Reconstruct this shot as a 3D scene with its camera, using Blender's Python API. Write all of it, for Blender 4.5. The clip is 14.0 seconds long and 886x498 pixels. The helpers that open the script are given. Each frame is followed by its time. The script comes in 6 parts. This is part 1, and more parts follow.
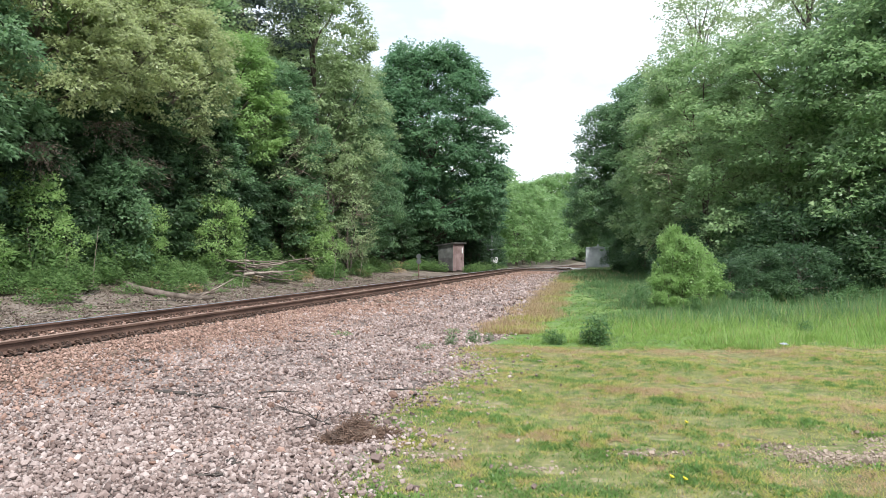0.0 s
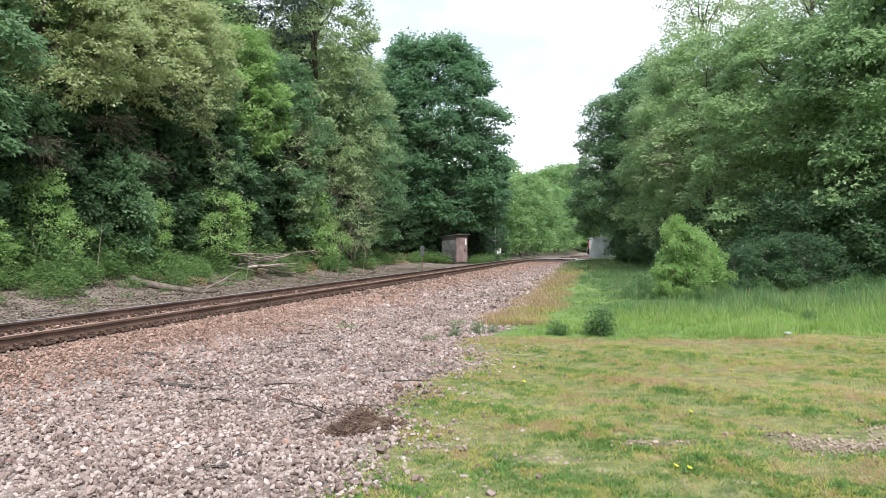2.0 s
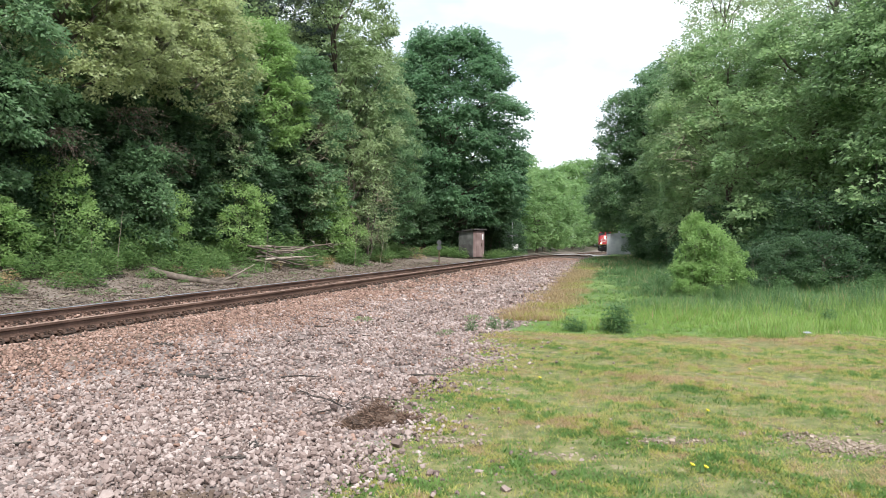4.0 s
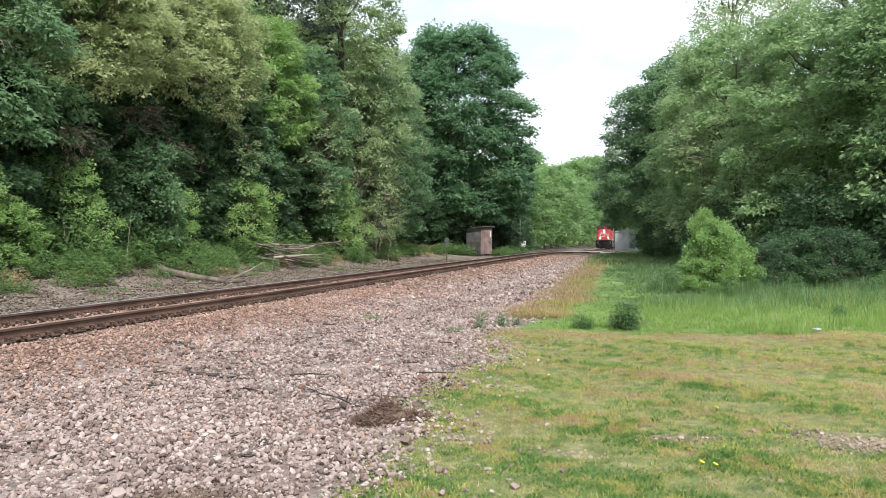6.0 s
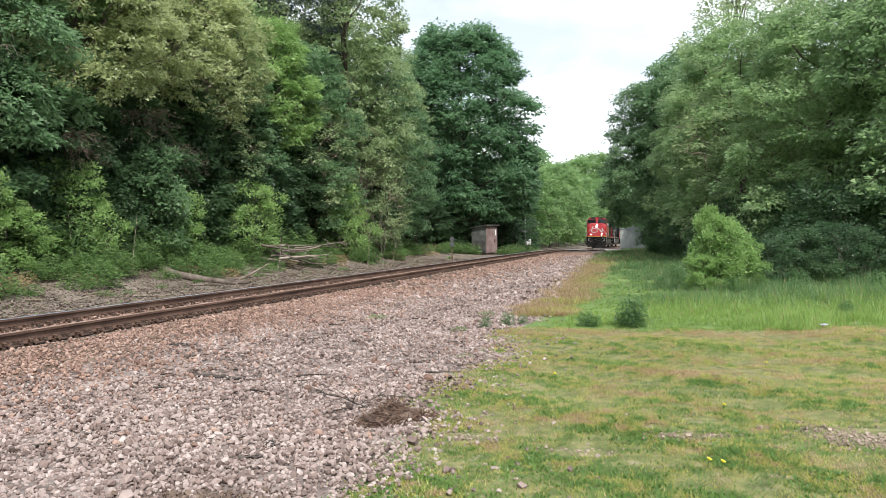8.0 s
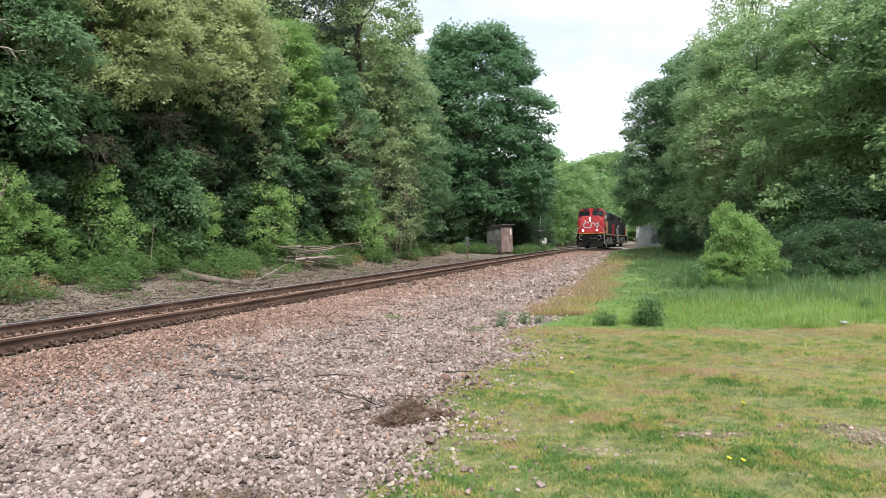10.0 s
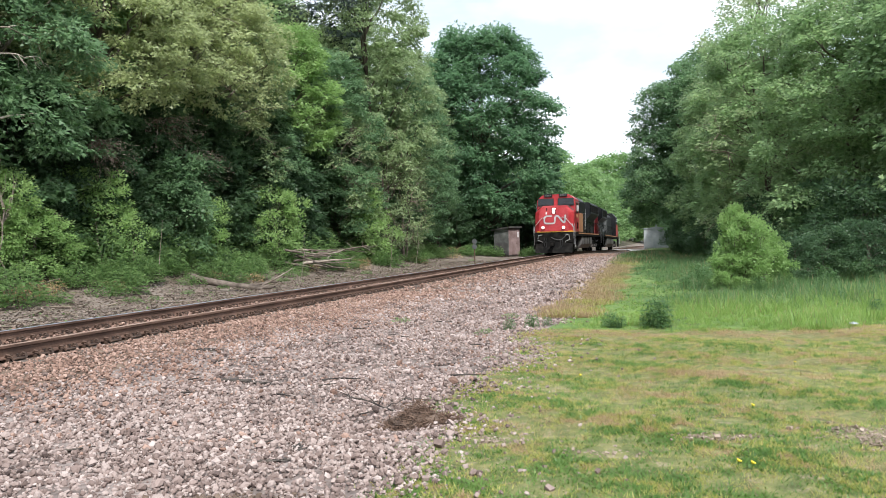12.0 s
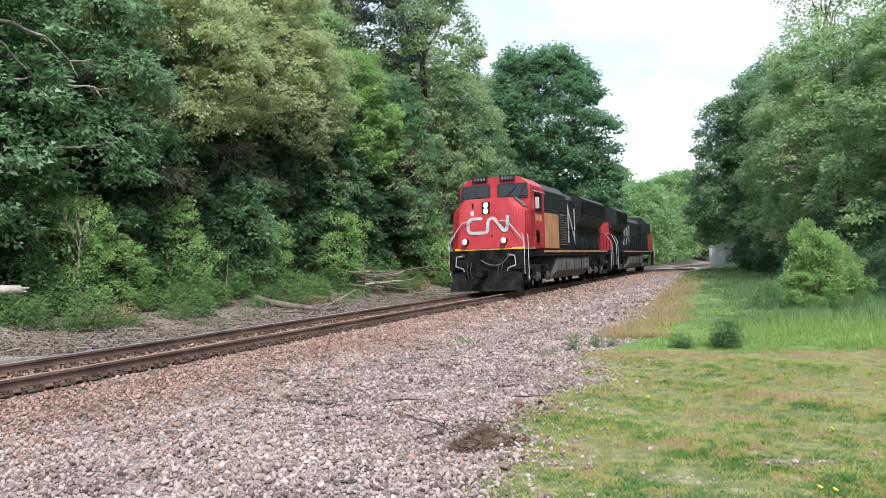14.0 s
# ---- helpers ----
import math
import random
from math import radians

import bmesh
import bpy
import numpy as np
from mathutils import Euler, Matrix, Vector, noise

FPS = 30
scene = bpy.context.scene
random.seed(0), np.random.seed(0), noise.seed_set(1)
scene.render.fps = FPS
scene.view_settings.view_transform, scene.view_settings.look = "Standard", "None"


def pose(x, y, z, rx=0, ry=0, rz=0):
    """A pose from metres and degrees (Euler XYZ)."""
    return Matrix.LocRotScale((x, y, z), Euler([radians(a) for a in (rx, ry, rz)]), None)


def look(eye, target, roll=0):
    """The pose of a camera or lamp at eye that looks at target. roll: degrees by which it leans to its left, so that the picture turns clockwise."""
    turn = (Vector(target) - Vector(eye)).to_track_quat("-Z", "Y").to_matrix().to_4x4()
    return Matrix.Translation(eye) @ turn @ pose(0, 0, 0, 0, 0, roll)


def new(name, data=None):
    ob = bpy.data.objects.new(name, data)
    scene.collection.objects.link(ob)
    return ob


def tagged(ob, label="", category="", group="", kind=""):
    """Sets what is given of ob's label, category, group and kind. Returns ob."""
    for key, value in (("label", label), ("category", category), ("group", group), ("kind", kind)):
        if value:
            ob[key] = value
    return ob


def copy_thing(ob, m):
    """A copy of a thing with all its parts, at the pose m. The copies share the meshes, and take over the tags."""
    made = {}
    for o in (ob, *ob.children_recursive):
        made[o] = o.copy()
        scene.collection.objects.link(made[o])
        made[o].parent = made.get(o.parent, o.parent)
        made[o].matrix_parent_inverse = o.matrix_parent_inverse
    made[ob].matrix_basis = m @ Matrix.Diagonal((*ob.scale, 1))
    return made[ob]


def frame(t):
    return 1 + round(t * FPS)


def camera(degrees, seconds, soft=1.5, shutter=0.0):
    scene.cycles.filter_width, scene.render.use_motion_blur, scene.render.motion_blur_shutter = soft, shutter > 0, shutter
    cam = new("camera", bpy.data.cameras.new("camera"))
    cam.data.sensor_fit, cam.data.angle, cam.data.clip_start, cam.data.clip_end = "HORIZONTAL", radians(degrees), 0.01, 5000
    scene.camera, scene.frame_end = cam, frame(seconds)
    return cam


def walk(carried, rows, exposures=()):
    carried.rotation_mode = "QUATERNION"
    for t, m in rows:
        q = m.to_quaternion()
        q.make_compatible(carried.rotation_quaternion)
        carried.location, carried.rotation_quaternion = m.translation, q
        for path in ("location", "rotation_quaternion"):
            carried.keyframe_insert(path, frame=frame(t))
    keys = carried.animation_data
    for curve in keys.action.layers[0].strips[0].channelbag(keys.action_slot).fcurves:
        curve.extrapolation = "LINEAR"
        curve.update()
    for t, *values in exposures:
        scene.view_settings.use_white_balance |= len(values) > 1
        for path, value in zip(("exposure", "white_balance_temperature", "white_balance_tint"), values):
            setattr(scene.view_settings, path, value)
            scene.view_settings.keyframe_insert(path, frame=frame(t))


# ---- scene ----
# ---- camera: a phone held by someone standing beside the line, turning slowly to the left ----
cam = camera(59.1, 14.0, soft=0.6)
PATH = [
    (0.0, 0.000, 0.000, 1.650, 0.341, 0.000, -0.008),
    (0.5, -0.002, -0.003, 1.646, 0.105, 0.009, -0.045),
    (1.0, -0.002, 0.002, 1.646, -0.070, 0.143, 0.028),
    (1.5, 0.000, 0.002, 1.646, -0.120, 0.296, 0.072),
    (2.0, 0.001, -0.005, 1.648, -0.271, 0.429, 0.241),
    (2.5, -0.003, 0.001, 1.650, -0.494, 0.484, 0.737),
    (3.0, -0.004, -0.001, 1.651, -0.515, 0.095, 1.094),
    (5.5, -0.009, -0.006, 1.653, -0.914, -0.181, 1.801),
    (6.0, -0.009, -0.010, 1.656, -0.864, -0.017, 2.039),
    (6.5, -0.006, -0.007, 1.656, -0.910, 0.338, 2.343),
    (7.0, -0.006, -0.003, 1.660, -0.995, 0.563, 2.297),
    (7.5, -0.006, -0.004, 1.659, -0.993, 0.596, 2.297),
    (8.0, -0.005, -0.007, 1.660, -0.929, 0.608, 2.417),
    (8.5, -0.009, -0.007, 1.658, -0.875, 0.744, 2.624),
    (9.0, -0.014, -0.015, 1.659, -0.878, 0.849, 2.960),
    (11.5, -0.014, -0.011, 1.660, -0.973, 1.373, 3.947),
    (12.0, -0.017, -0.014, 1.662, -0.705, 1.383, 4.041),
    (12.5, -0.018, -0.013, 1.662, -0.506, 1.370, 4.411),
    (13.0, -0.022, -0.016, 1.664, -0.032, 1.544, 5.388),
    (13.5, -0.031, -0.010, 1.664, 0.369, 1.758, 6.652),
    (14.0, -0.046, -0.005, 1.665, 0.913, 1.992, 8.454),
]
EXPOSURES = [(0.0, 0.42, 5980, 10), (6.5, 0.36, 6150, 10), (9.0, 0.28, 6200, 10), (11.5, 0.34, 6100, 10), (14.0, 0.40, 5800, 10)]
walk(cam, [(t, pose(x, y, z, 90 + p, r, w)) for t, x, y, z, p, r, w in PATH], EXPOSURES)

# ---- light: a hazy bright sky with thin cloud, and a soft high sun behind the viewer ----
SUN_HEIGHT, SUN_FROM = 51.0, 160.0   # degrees up; compass bearing of the sun, clockwise from +y


def build_light():
    world = bpy.data.worlds.new("sky")
    scene.world = world
    world.use_nodes = True
    nt = world.node_tree
    nt.nodes.clear()
    sky = nt.nodes.new("ShaderNodeTexSky")
    sky.sky_type, sky.sun_disc = "NISHITA", False
    sky.sun_elevation, sky.sun_rotation = radians(SUN_HEIGHT), radians(SUN_FROM)
    sky.air_density, sky.dust_density = 1.0, 2.0
    out = nt.nodes.new("ShaderNodeOutputWorld")
    bg = nt.nodes.new("ShaderNodeBackground")
    bg.inputs["Strength"].default_value = 0.125
    co = nt.nodes.new("ShaderNodeTexCoord")
    stretch = nt.nodes.new("ShaderNodeMapping")
    stretch.inputs["Scale"].default_value = (1.0, 1.0, 2.2)
    stretch.inputs["Location"].default_value = (0.35, 0.2, 0.0)
    cloud = nt.nodes.new("ShaderNodeTexNoise")
    cloud.inputs["Scale"].default_value, cloud.inputs["Detail"].default_value = 2.6, 6
    cloud.inputs["Roughness"].default_value = 0.5
    ramp = nt.nodes.new("ShaderNodeValToRGB")
    ramp.color_ramp.elements[0].position, ramp.color_ramp.elements[0].color = 0.42, (0.52, 0.52, 0.52, 1)
    ramp.color_ramp.elements[1].position, ramp.color_ramp.elements[1].color = 0.58, (1, 1, 1, 1)
    mix = nt.nodes.new("ShaderNodeMix")
    mix.data_type = "RGBA"
    mix.inputs["B"].default_value = (9.2, 9.35, 9.6, 1)
    ln = nt.links.new
    ln(co.outputs["Generated"], stretch.inputs["Vector"])
    ln(stretch.outputs["Vector"], cloud.inputs["Vector"])
    ln(cloud.outputs["Fac"], ramp.inputs["Fac"])
    ln(ramp.outputs["Color"], mix.inputs["Factor"])
    ln(sky.outputs["Color"], mix.inputs["A"])
    ln(mix.outputs["Result"], bg.inputs["Color"])
    ln(bg.outputs["Background"], out.inputs["Surface"])
    lamp = bpy.data.lights.new("sun", "SUN")
    lamp.energy, lamp.angle, lamp.color = 4.6, radians(2.0), (1.0, 0.95, 0.86)
    a, e = radians(SUN_FROM), radians(SUN_HEIGHT)
    way = Vector((math.sin(a) * math.cos(e), math.cos(a) * math.cos(e), math.sin(e)))
    new("sun", lamp).matrix_world = look(way * 100, (0, 0, 0))


build_light()

# ---- materials ----
def material(name, colours, scale=4.0, fine=40.0, rough=0.8, metal=0.0, bump=0.2, bump_scale=None, per_piece=0.0,
             per_object=0.0, translucent=0.0, spec=0.4, wear=None, wear_at=0.62, detail=4.0):
    """A surface with two scales of variation. colours: two or three base colours; wear: a colour for stains with edges of their own."""
    mat = bpy.data.materials.new(name)
    mat.use_nodes = True
    nt = mat.node_tree
    nt.nodes.clear()
    ln = nt.links.new
    out = nt.nodes.new("ShaderNodeOutputMaterial")
    bsdf = nt.nodes.new("ShaderNodeBsdfPrincipled")
    bsdf.inputs["Roughness"].default_value = rough
    bsdf.inputs["Metallic"].default_value = metal
    bsdf.inputs["Specular IOR Level"].default_value = spec
    co = nt.nodes.new("ShaderNodeTexCoord")
    big = nt.nodes.new("ShaderNodeTexNoise")
    big.inputs["Scale"].default_value, big.inputs["Detail"].default_value = scale, detail
    small = nt.nodes.new("ShaderNodeTexNoise")
    small.inputs["Scale"].default_value, small.inputs["Detail"].default_value = fine, 3
    ln(co.outputs["Object"], big.inputs["Vector"])
    ln(co.outputs["Object"], small.inputs["Vector"])
    add = nt.nodes.new("ShaderNodeMath")
    add.operation = "MULTIPLY_ADD"
    add.inputs[1].default_value = 0.45
    ln(small.outputs["Fac"], add.inputs[0])
    ln(big.outputs["Fac"], add.inputs[2])
    value = add.outputs[0]
    if per_piece:
        geo = nt.nodes.new("ShaderNodeNewGeometry")
        more = nt.nodes.new("ShaderNodeMath")
        more.operation = "MULTIPLY_ADD"
        more.inputs[1].default_value = per_piece
        ln(geo.outputs["Random Per Island"], more.inputs[0])
        ln(value, more.inputs[2])
        value = more.outputs[0]
    if per_object:
        info = nt.nodes.new("ShaderNodeObjectInfo")
        more = nt.nodes.new("ShaderNodeMath")
        more.operation = "MULTIPLY_ADD"
        more.inputs[1].default_value = per_object
        ln(info.outputs["Random"], more.inputs[0])
        ln(value, more.inputs[2])
        value = more.outputs[0]
    mid = 0.725 + 0.5 * (per_piece + per_object)
    span = 0.2 + 0.5 * (per_piece + per_object)
    spread = nt.nodes.new("ShaderNodeMapRange")
    spread.inputs["From Min"].default_value, spread.inputs["From Max"].default_value = mid - span, mid + span
    ln(value, spread.inputs["Value"])
    ramp = nt.nodes.new("ShaderNodeValToRGB")
    while len(ramp.color_ramp.elements) < len(colours):
        ramp.color_ramp.elements.new(0.5)
    for i, c in enumerate(colours):
        ramp.color_ramp.elements[i].position = i / max(1, len(colours) - 1)
        ramp.color_ramp.elements[i].color = (*c, 1)
    ln(spread.outputs["Result"], ramp.inputs["Fac"])
    colour = ramp.outputs["Color"]
    if wear:
        spots = nt.nodes.new("ShaderNodeTexNoise")
        spots.inputs["Scale"].default_value, spots.inputs["Detail"].default_value = scale * 1.7, 8
        spots.inputs["Roughness"].default_value = 0.65
        ln(co.outputs["Object"], spots.inputs["Vector"])
        cut = nt.nodes.new("ShaderNodeMapRange")
        cut.inputs["From Min"].default_value, cut.inputs["From Max"].default_value = wear_at - 0.06, wear_at + 0.06
        ln(spots.outputs["Fac"], cut.inputs["Value"])
        mix = nt.nodes.new("ShaderNodeMix")
        mix.data_type = "RGBA"
        mix.inputs["B"].default_value = (*wear, 1)
        ln(cut.outputs["Result"], mix.inputs["Factor"])
        ln(colour, mix.inputs["A"])
        colour = mix.outputs["Result"]
    ln(colour, bsdf.inputs["Base Color"])
    if bump:
        b = nt.nodes.new("ShaderNodeBump")
        b.inputs["Strength"].default_value, b.inputs["Distance"].default_value = bump, 0.02
        if bump_scale:
            grain = nt.nodes.new("ShaderNodeTexNoise")
            grain.inputs["Scale"].default_value, grain.inputs["Detail"].default_value = bump_scale, 4
            ln(co.outputs["Object"], grain.inputs["Vector"])
            ln(grain.outputs["Fac"], b.inputs["Height"])
        else:
            ln(small.outputs["Fac"], b.inputs["Height"])
        ln(b.outputs["Normal"], bsdf.inputs["Normal"])
    shader = bsdf.outputs["BSDF"]
    if translucent:
        tr = nt.nodes.new("ShaderNodeBsdfTranslucent")
        ln(colour, tr.inputs["Color"])
        both = nt.nodes.new("ShaderNodeMixShader")
        both.inputs["Fac"].default_value = translucent
        ln(shader, both.inputs[1])
        ln(tr.outputs["BSDF"], both.inputs[2])
        shader = both.outputs[0]
    ln(shader, out.inputs["Surface"])
    return mat


def glowing(name, colour, strength):
    mat = bpy.data.materials.new(name)
    mat.use_nodes = True
    b = mat.node_tree.nodes["Principled BSDF"]
    b.inputs["Base Color"].default_value = (*colour, 1)
    b.inputs["Emission Color"].default_value = (*colour, 1)
    b.inputs["Emission Strength"].default_value = strength
    return mat


def leafy(name, dark, mid, light, **more):
    return material(name, [dark, mid, light], scale=0.35, fine=3.0, rough=0.42, bump=0, per_piece=0.45, per_object=0.25,
                    translucent=0.58, spec=0.5, **more)


M = {
    "leaf_maple": leafy("maple leaf", (0.085, 0.175, 0.095), (0.15, 0.275, 0.135), (0.27, 0.43, 0.215)),
    "leaf_dark": leafy("dark leaf", (0.10, 0.185, 0.092), (0.18, 0.30, 0.145), (0.33, 0.47, 0.235)),
    # the understory's shade is put into this leaf colour itself
    "leaf_shaded": leafy("green leaf darkened for understory shade", (0.042, 0.085, 0.04), (0.074, 0.138, 0.063), (0.15, 0.24, 0.105)),
    "leaf_bright": leafy("bright leaf", (0.16, 0.26, 0.085), (0.28, 0.43, 0.145), (0.45, 0.60, 0.23)),
    "leaf_olive": leafy("olive leaf", (0.265, 0.32, 0.155), (0.43, 0.49, 0.24), (0.65, 0.70, 0.38)),
    "leaf_grey": leafy("grey-green leaf", (0.18, 0.25, 0.12), (0.295, 0.39, 0.185), (0.47, 0.56, 0.29)),
    "leaf_fresh": leafy("fresh leaf", (0.155, 0.25, 0.115), (0.26, 0.39, 0.175), (0.43, 0.56, 0.27)),
    "leaf_far": leafy("light spring leaf", (0.125, 0.225, 0.085), (0.205, 0.335, 0.125), (0.34, 0.48, 0.195)),
    "leaf_brown": leafy("withered leaf", (0.10, 0.075, 0.06), (0.19, 0.145, 0.115), (0.30, 0.24, 0.19)),
    "needle": leafy("pine needle", (0.035, 0.055, 0.045), (0.055, 0.08, 0.065), (0.085, 0.12, 0.095)),
    "weed": leafy("weed leaf", (0.10, 0.175, 0.06), (0.17, 0.275, 0.095), (0.29, 0.41, 0.16)),
    "tall_grass": leafy("tall grass", (0.155, 0.26, 0.055), (0.25, 0.385, 0.09), (0.39, 0.52, 0.15)),
    "dark_grass": leafy("deep green grass", (0.07, 0.145, 0.055), (0.125, 0.225, 0.085), (0.21, 0.33, 0.125)),
    "lawn_blade": leafy("lawn grass", (0.22, 0.245, 0.055), (0.39, 0.395, 0.10), (0.64, 0.60, 0.22)),
    "lawn_green": leafy("clover and green grass", (0.065, 0.14, 0.032), (0.135, 0.245, 0.055), (0.26, 0.39, 0.10)),
    "straw": leafy("dry grass", (0.29, 0.195, 0.105), (0.43, 0.31, 0.175), (0.58, 0.45, 0.28)),
    "bark": material("bark", [(0.06, 0.045, 0.035), (0.11, 0.09, 0.07), (0.17, 0.15, 0.125)], 2, 30, 0.95, bump=0.6),
    "dead_wood": material("bleached dead wood", [(0.12, 0.09, 0.07), (0.22, 0.18, 0.145), (0.34, 0.29, 0.245)], 3, 35, 0.9, bump=0.5),
    "log": material("weathered brown log", [(0.055, 0.042, 0.033), (0.11, 0.087, 0.07), (0.19, 0.155, 0.13)], 3, 35, 0.9, bump=0.5),
    "twig": material("dry twigs", [(0.10, 0.075, 0.055), (0.19, 0.15, 0.115), (0.28, 0.23, 0.18)], 3, 30, 0.95, bump=0.2),
    "dark_wood": material("charred wood", [(0.02, 0.018, 0.016), (0.05, 0.042, 0.036), (0.09, 0.075, 0.062)], 6, 50, 0.95, bump=0.5),
    "rail": material("rusted rail steel", [(0.072, 0.042, 0.03), (0.115, 0.068, 0.049), (0.17, 0.106, 0.078)], 1.5, 30, 0.75, 0.1, bump=0.15),
    "rail_top": material("worn bright rail head", [(0.28, 0.29, 0.32), (0.40, 0.41, 0.45), (0.52, 0.54, 0.58)], 2, 60, 0.28, 0.9, bump=0.05),
    "rail_dull": material("dull brown rail head", [(0.15, 0.095, 0.068), (0.225, 0.15, 0.115), (0.31, 0.225, 0.18)], 2, 60, 0.6, 0.2, bump=0.05),
    "plate": material("rusted plate", [(0.03, 0.02, 0.016), (0.06, 0.038, 0.027), (0.10, 0.06, 0.042)], 4, 50, 0.85, 0.1, bump=0.3),
    "tie": material("creosoted tie", [(0.045, 0.035, 0.03), (0.08, 0.062, 0.05), (0.13, 0.105, 0.085)], 3, 45, 0.95, bump=0.6, per_object=0.3),
    "stone_grey": material("pinkish grey crushed stone", [(0.05, 0.036, 0.032), (0.165, 0.12, 0.104), (0.245, 0.187, 0.165), (0.325, 0.262, 0.236), (0.46, 0.39, 0.36)], 1.0, 25, 0.92, bump=0.35, per_piece=1.05),
    "stone_brown": material("rust-stained crushed stone", [(0.075, 0.046, 0.036), (0.195, 0.12, 0.09), (0.285, 0.186, 0.145), (0.38, 0.272, 0.22)], 1.0, 25, 0.92, bump=0.35, per_piece=0.8),
}

# ---- building helpers ----
RNG = np.random.default_rng(7)
HEAD = math.atan(0.2356)                       # the line's bearing, to the right of +y
ALONG = np.array((math.sin(HEAD), math.cos(HEAD)))
ACROSS = np.array((math.cos(HEAD), -math.sin(HEAD)))


def centre_x(y):
    return -10.286 + 0.2356 * y


def off_line(x, y):
    """Metres to the right of the line's centre."""
    return (x - centre_x(y)) * ACROSS[0]


def on_line(u, y):
    """The plan's x for a distance to the right of the centre at that y."""
    return centre_x(y) + u / ACROSS[0]


def fall(y):
    d = np.clip((np.asarray(y, float) - 68) / 40, 0, 1)
    return 5e-5 * np.maximum(0.0, np.clip(y, -60, 230) - 60) ** 2 + 0.42 * d * d * (3 - 2 * d)


def rail_z(y):
    return 0.335 - 0.0007 * np.clip(y, -40, 230) - fall(y)


def cant(y):
    """How far the far rail lies above the near one, half to each."""
    return 0.012 * np.clip((34 - np.asarray(y, float)) / 18, 0, 1)


def gravel_edge(y):
    """Where the stones end and the grass begins, in metres from the centre."""
    return np.clip(8.3 - 0.055 * y, 4.7, 8.6) + 0.18 * np.sin(y * 1.3) + 0.12 * np.sin(y * 3.7 + 1)


def ground_z(x, y):
    x, y = np.asarray(x, float), np.asarray(y, float)
    u = off_line(x, y)
    zr = rail_z(y)
    low = -fall(y) * 0.9
    t = np.clip((u - 1.9) / 4.2, 0, 1)
    bed = zr - 0.25 + 0.03 * np.clip((0.72 - np.abs(u)) / 0.1, 0, 1) + (cant(y) + 0.03) * np.clip(-u / 0.7, 0, 1) * np.clip((u + 2.6) / 1.2, 0, 1)
    right = bed * (1 - t) ** 1.3 + low * (1 - (1 - t) ** 1.3)
    v = np.clip((-u - 1.9) / 2.0, 0, 1)
    w = np.clip((-u - 5.0) / 11.0, 0, 1)
    left = bed - 0.08 * v * v * (3 - 2 * v) + 2.0 * w * w * (3 - 2 * w)
    z = np.where(u > 0, right, left)
    rough = 0.03 * np.sin(x * 1.9 + y * 0.7) * np.sin(y * 1.3 - x * 0.4) + 0.02 * np.sin(x * 4.1) * np.sin(y * 3.3 + 1)
    return z + rough * np.clip((np.abs(u) - 2.2) / 2, 0, 1)


def raw_mesh(name, verts, faces, materials, index=None, smooth=False):
    """A mesh from arrays; all faces have the same number of corners."""
    verts, faces = np.asarray(verts, np.float32), np.asarray(faces, np.int32)
    me = bpy.data.meshes.new(name)
    n, k = faces.shape
    me.vertices.add(len(verts))
    me.vertices.foreach_set("co", verts.ravel())
    me.loops.add(n * k)
    me.loops.foreach_set("vertex_index", faces.ravel())
    me.polygons.add(n)
    me.polygons.foreach_set("loop_start", np.arange(0, n * k, k, dtype=np.int32))
    if index is not None:
        me.polygons.foreach_set("material_index", np.asarray(index, np.int32))
    me.polygons.foreach_set("use_smooth", np.full(n, smooth))
    for m in materials:
        me.materials.append(m)
    me.update(calc_edges=True)
    return me


def part(name, bm, mat, parent, label="", smooth=False):
    """Links a bmesh as one mesh object under a thing or a part."""
    me = bpy.data.meshes.new(name)
    bm.to_mesh(me)
    bm.free()
    me.materials.append(mat)
    if smooth:
        me.polygons.foreach_set("use_smooth", np.full(len(me.polygons), True))
    ob = new(name, me)
    ob.parent = parent
    return tagged(ob, label) if label else ob


def box(bm, x0, x1, y0, y1, z0, z1, bevel=0.0):
    made = bmesh.ops.create_cube(bm, size=1)["verts"]
    for v in made:
        v.co = Vector(((x0 + x1) / 2 + v.co.x * (x1 - x0), (y0 + y1) / 2 + v.co.y * (y1 - y0), (z0 + z1) / 2 + v.co.z * (z1 - z0)))
    if bevel:
        bmesh.ops.bevel(bm, geom=list({e for v in made for e in v.link_edges}), offset=bevel, segments=1, affect="EDGES")
    return bm


def rod(bm, a, b, r0, r1=None, sides=8):
    a, b = Vector(a), Vector(b)
    d = b - a
    m = Matrix.Translation((a + b) / 2) @ d.to_track_quat("Z", "Y").to_matrix().to_4x4()
    bmesh.ops.create_cone(bm, cap_ends=True, segments=sides, radius1=r0, radius2=r0 if r1 is None else r1, depth=d.length, matrix=m)
    return bm


def pipe(bm, points, r, sides=6):
    for a, b in zip(points, points[1:]):
        rod(bm, a, b, r, sides=sides)
    return bm


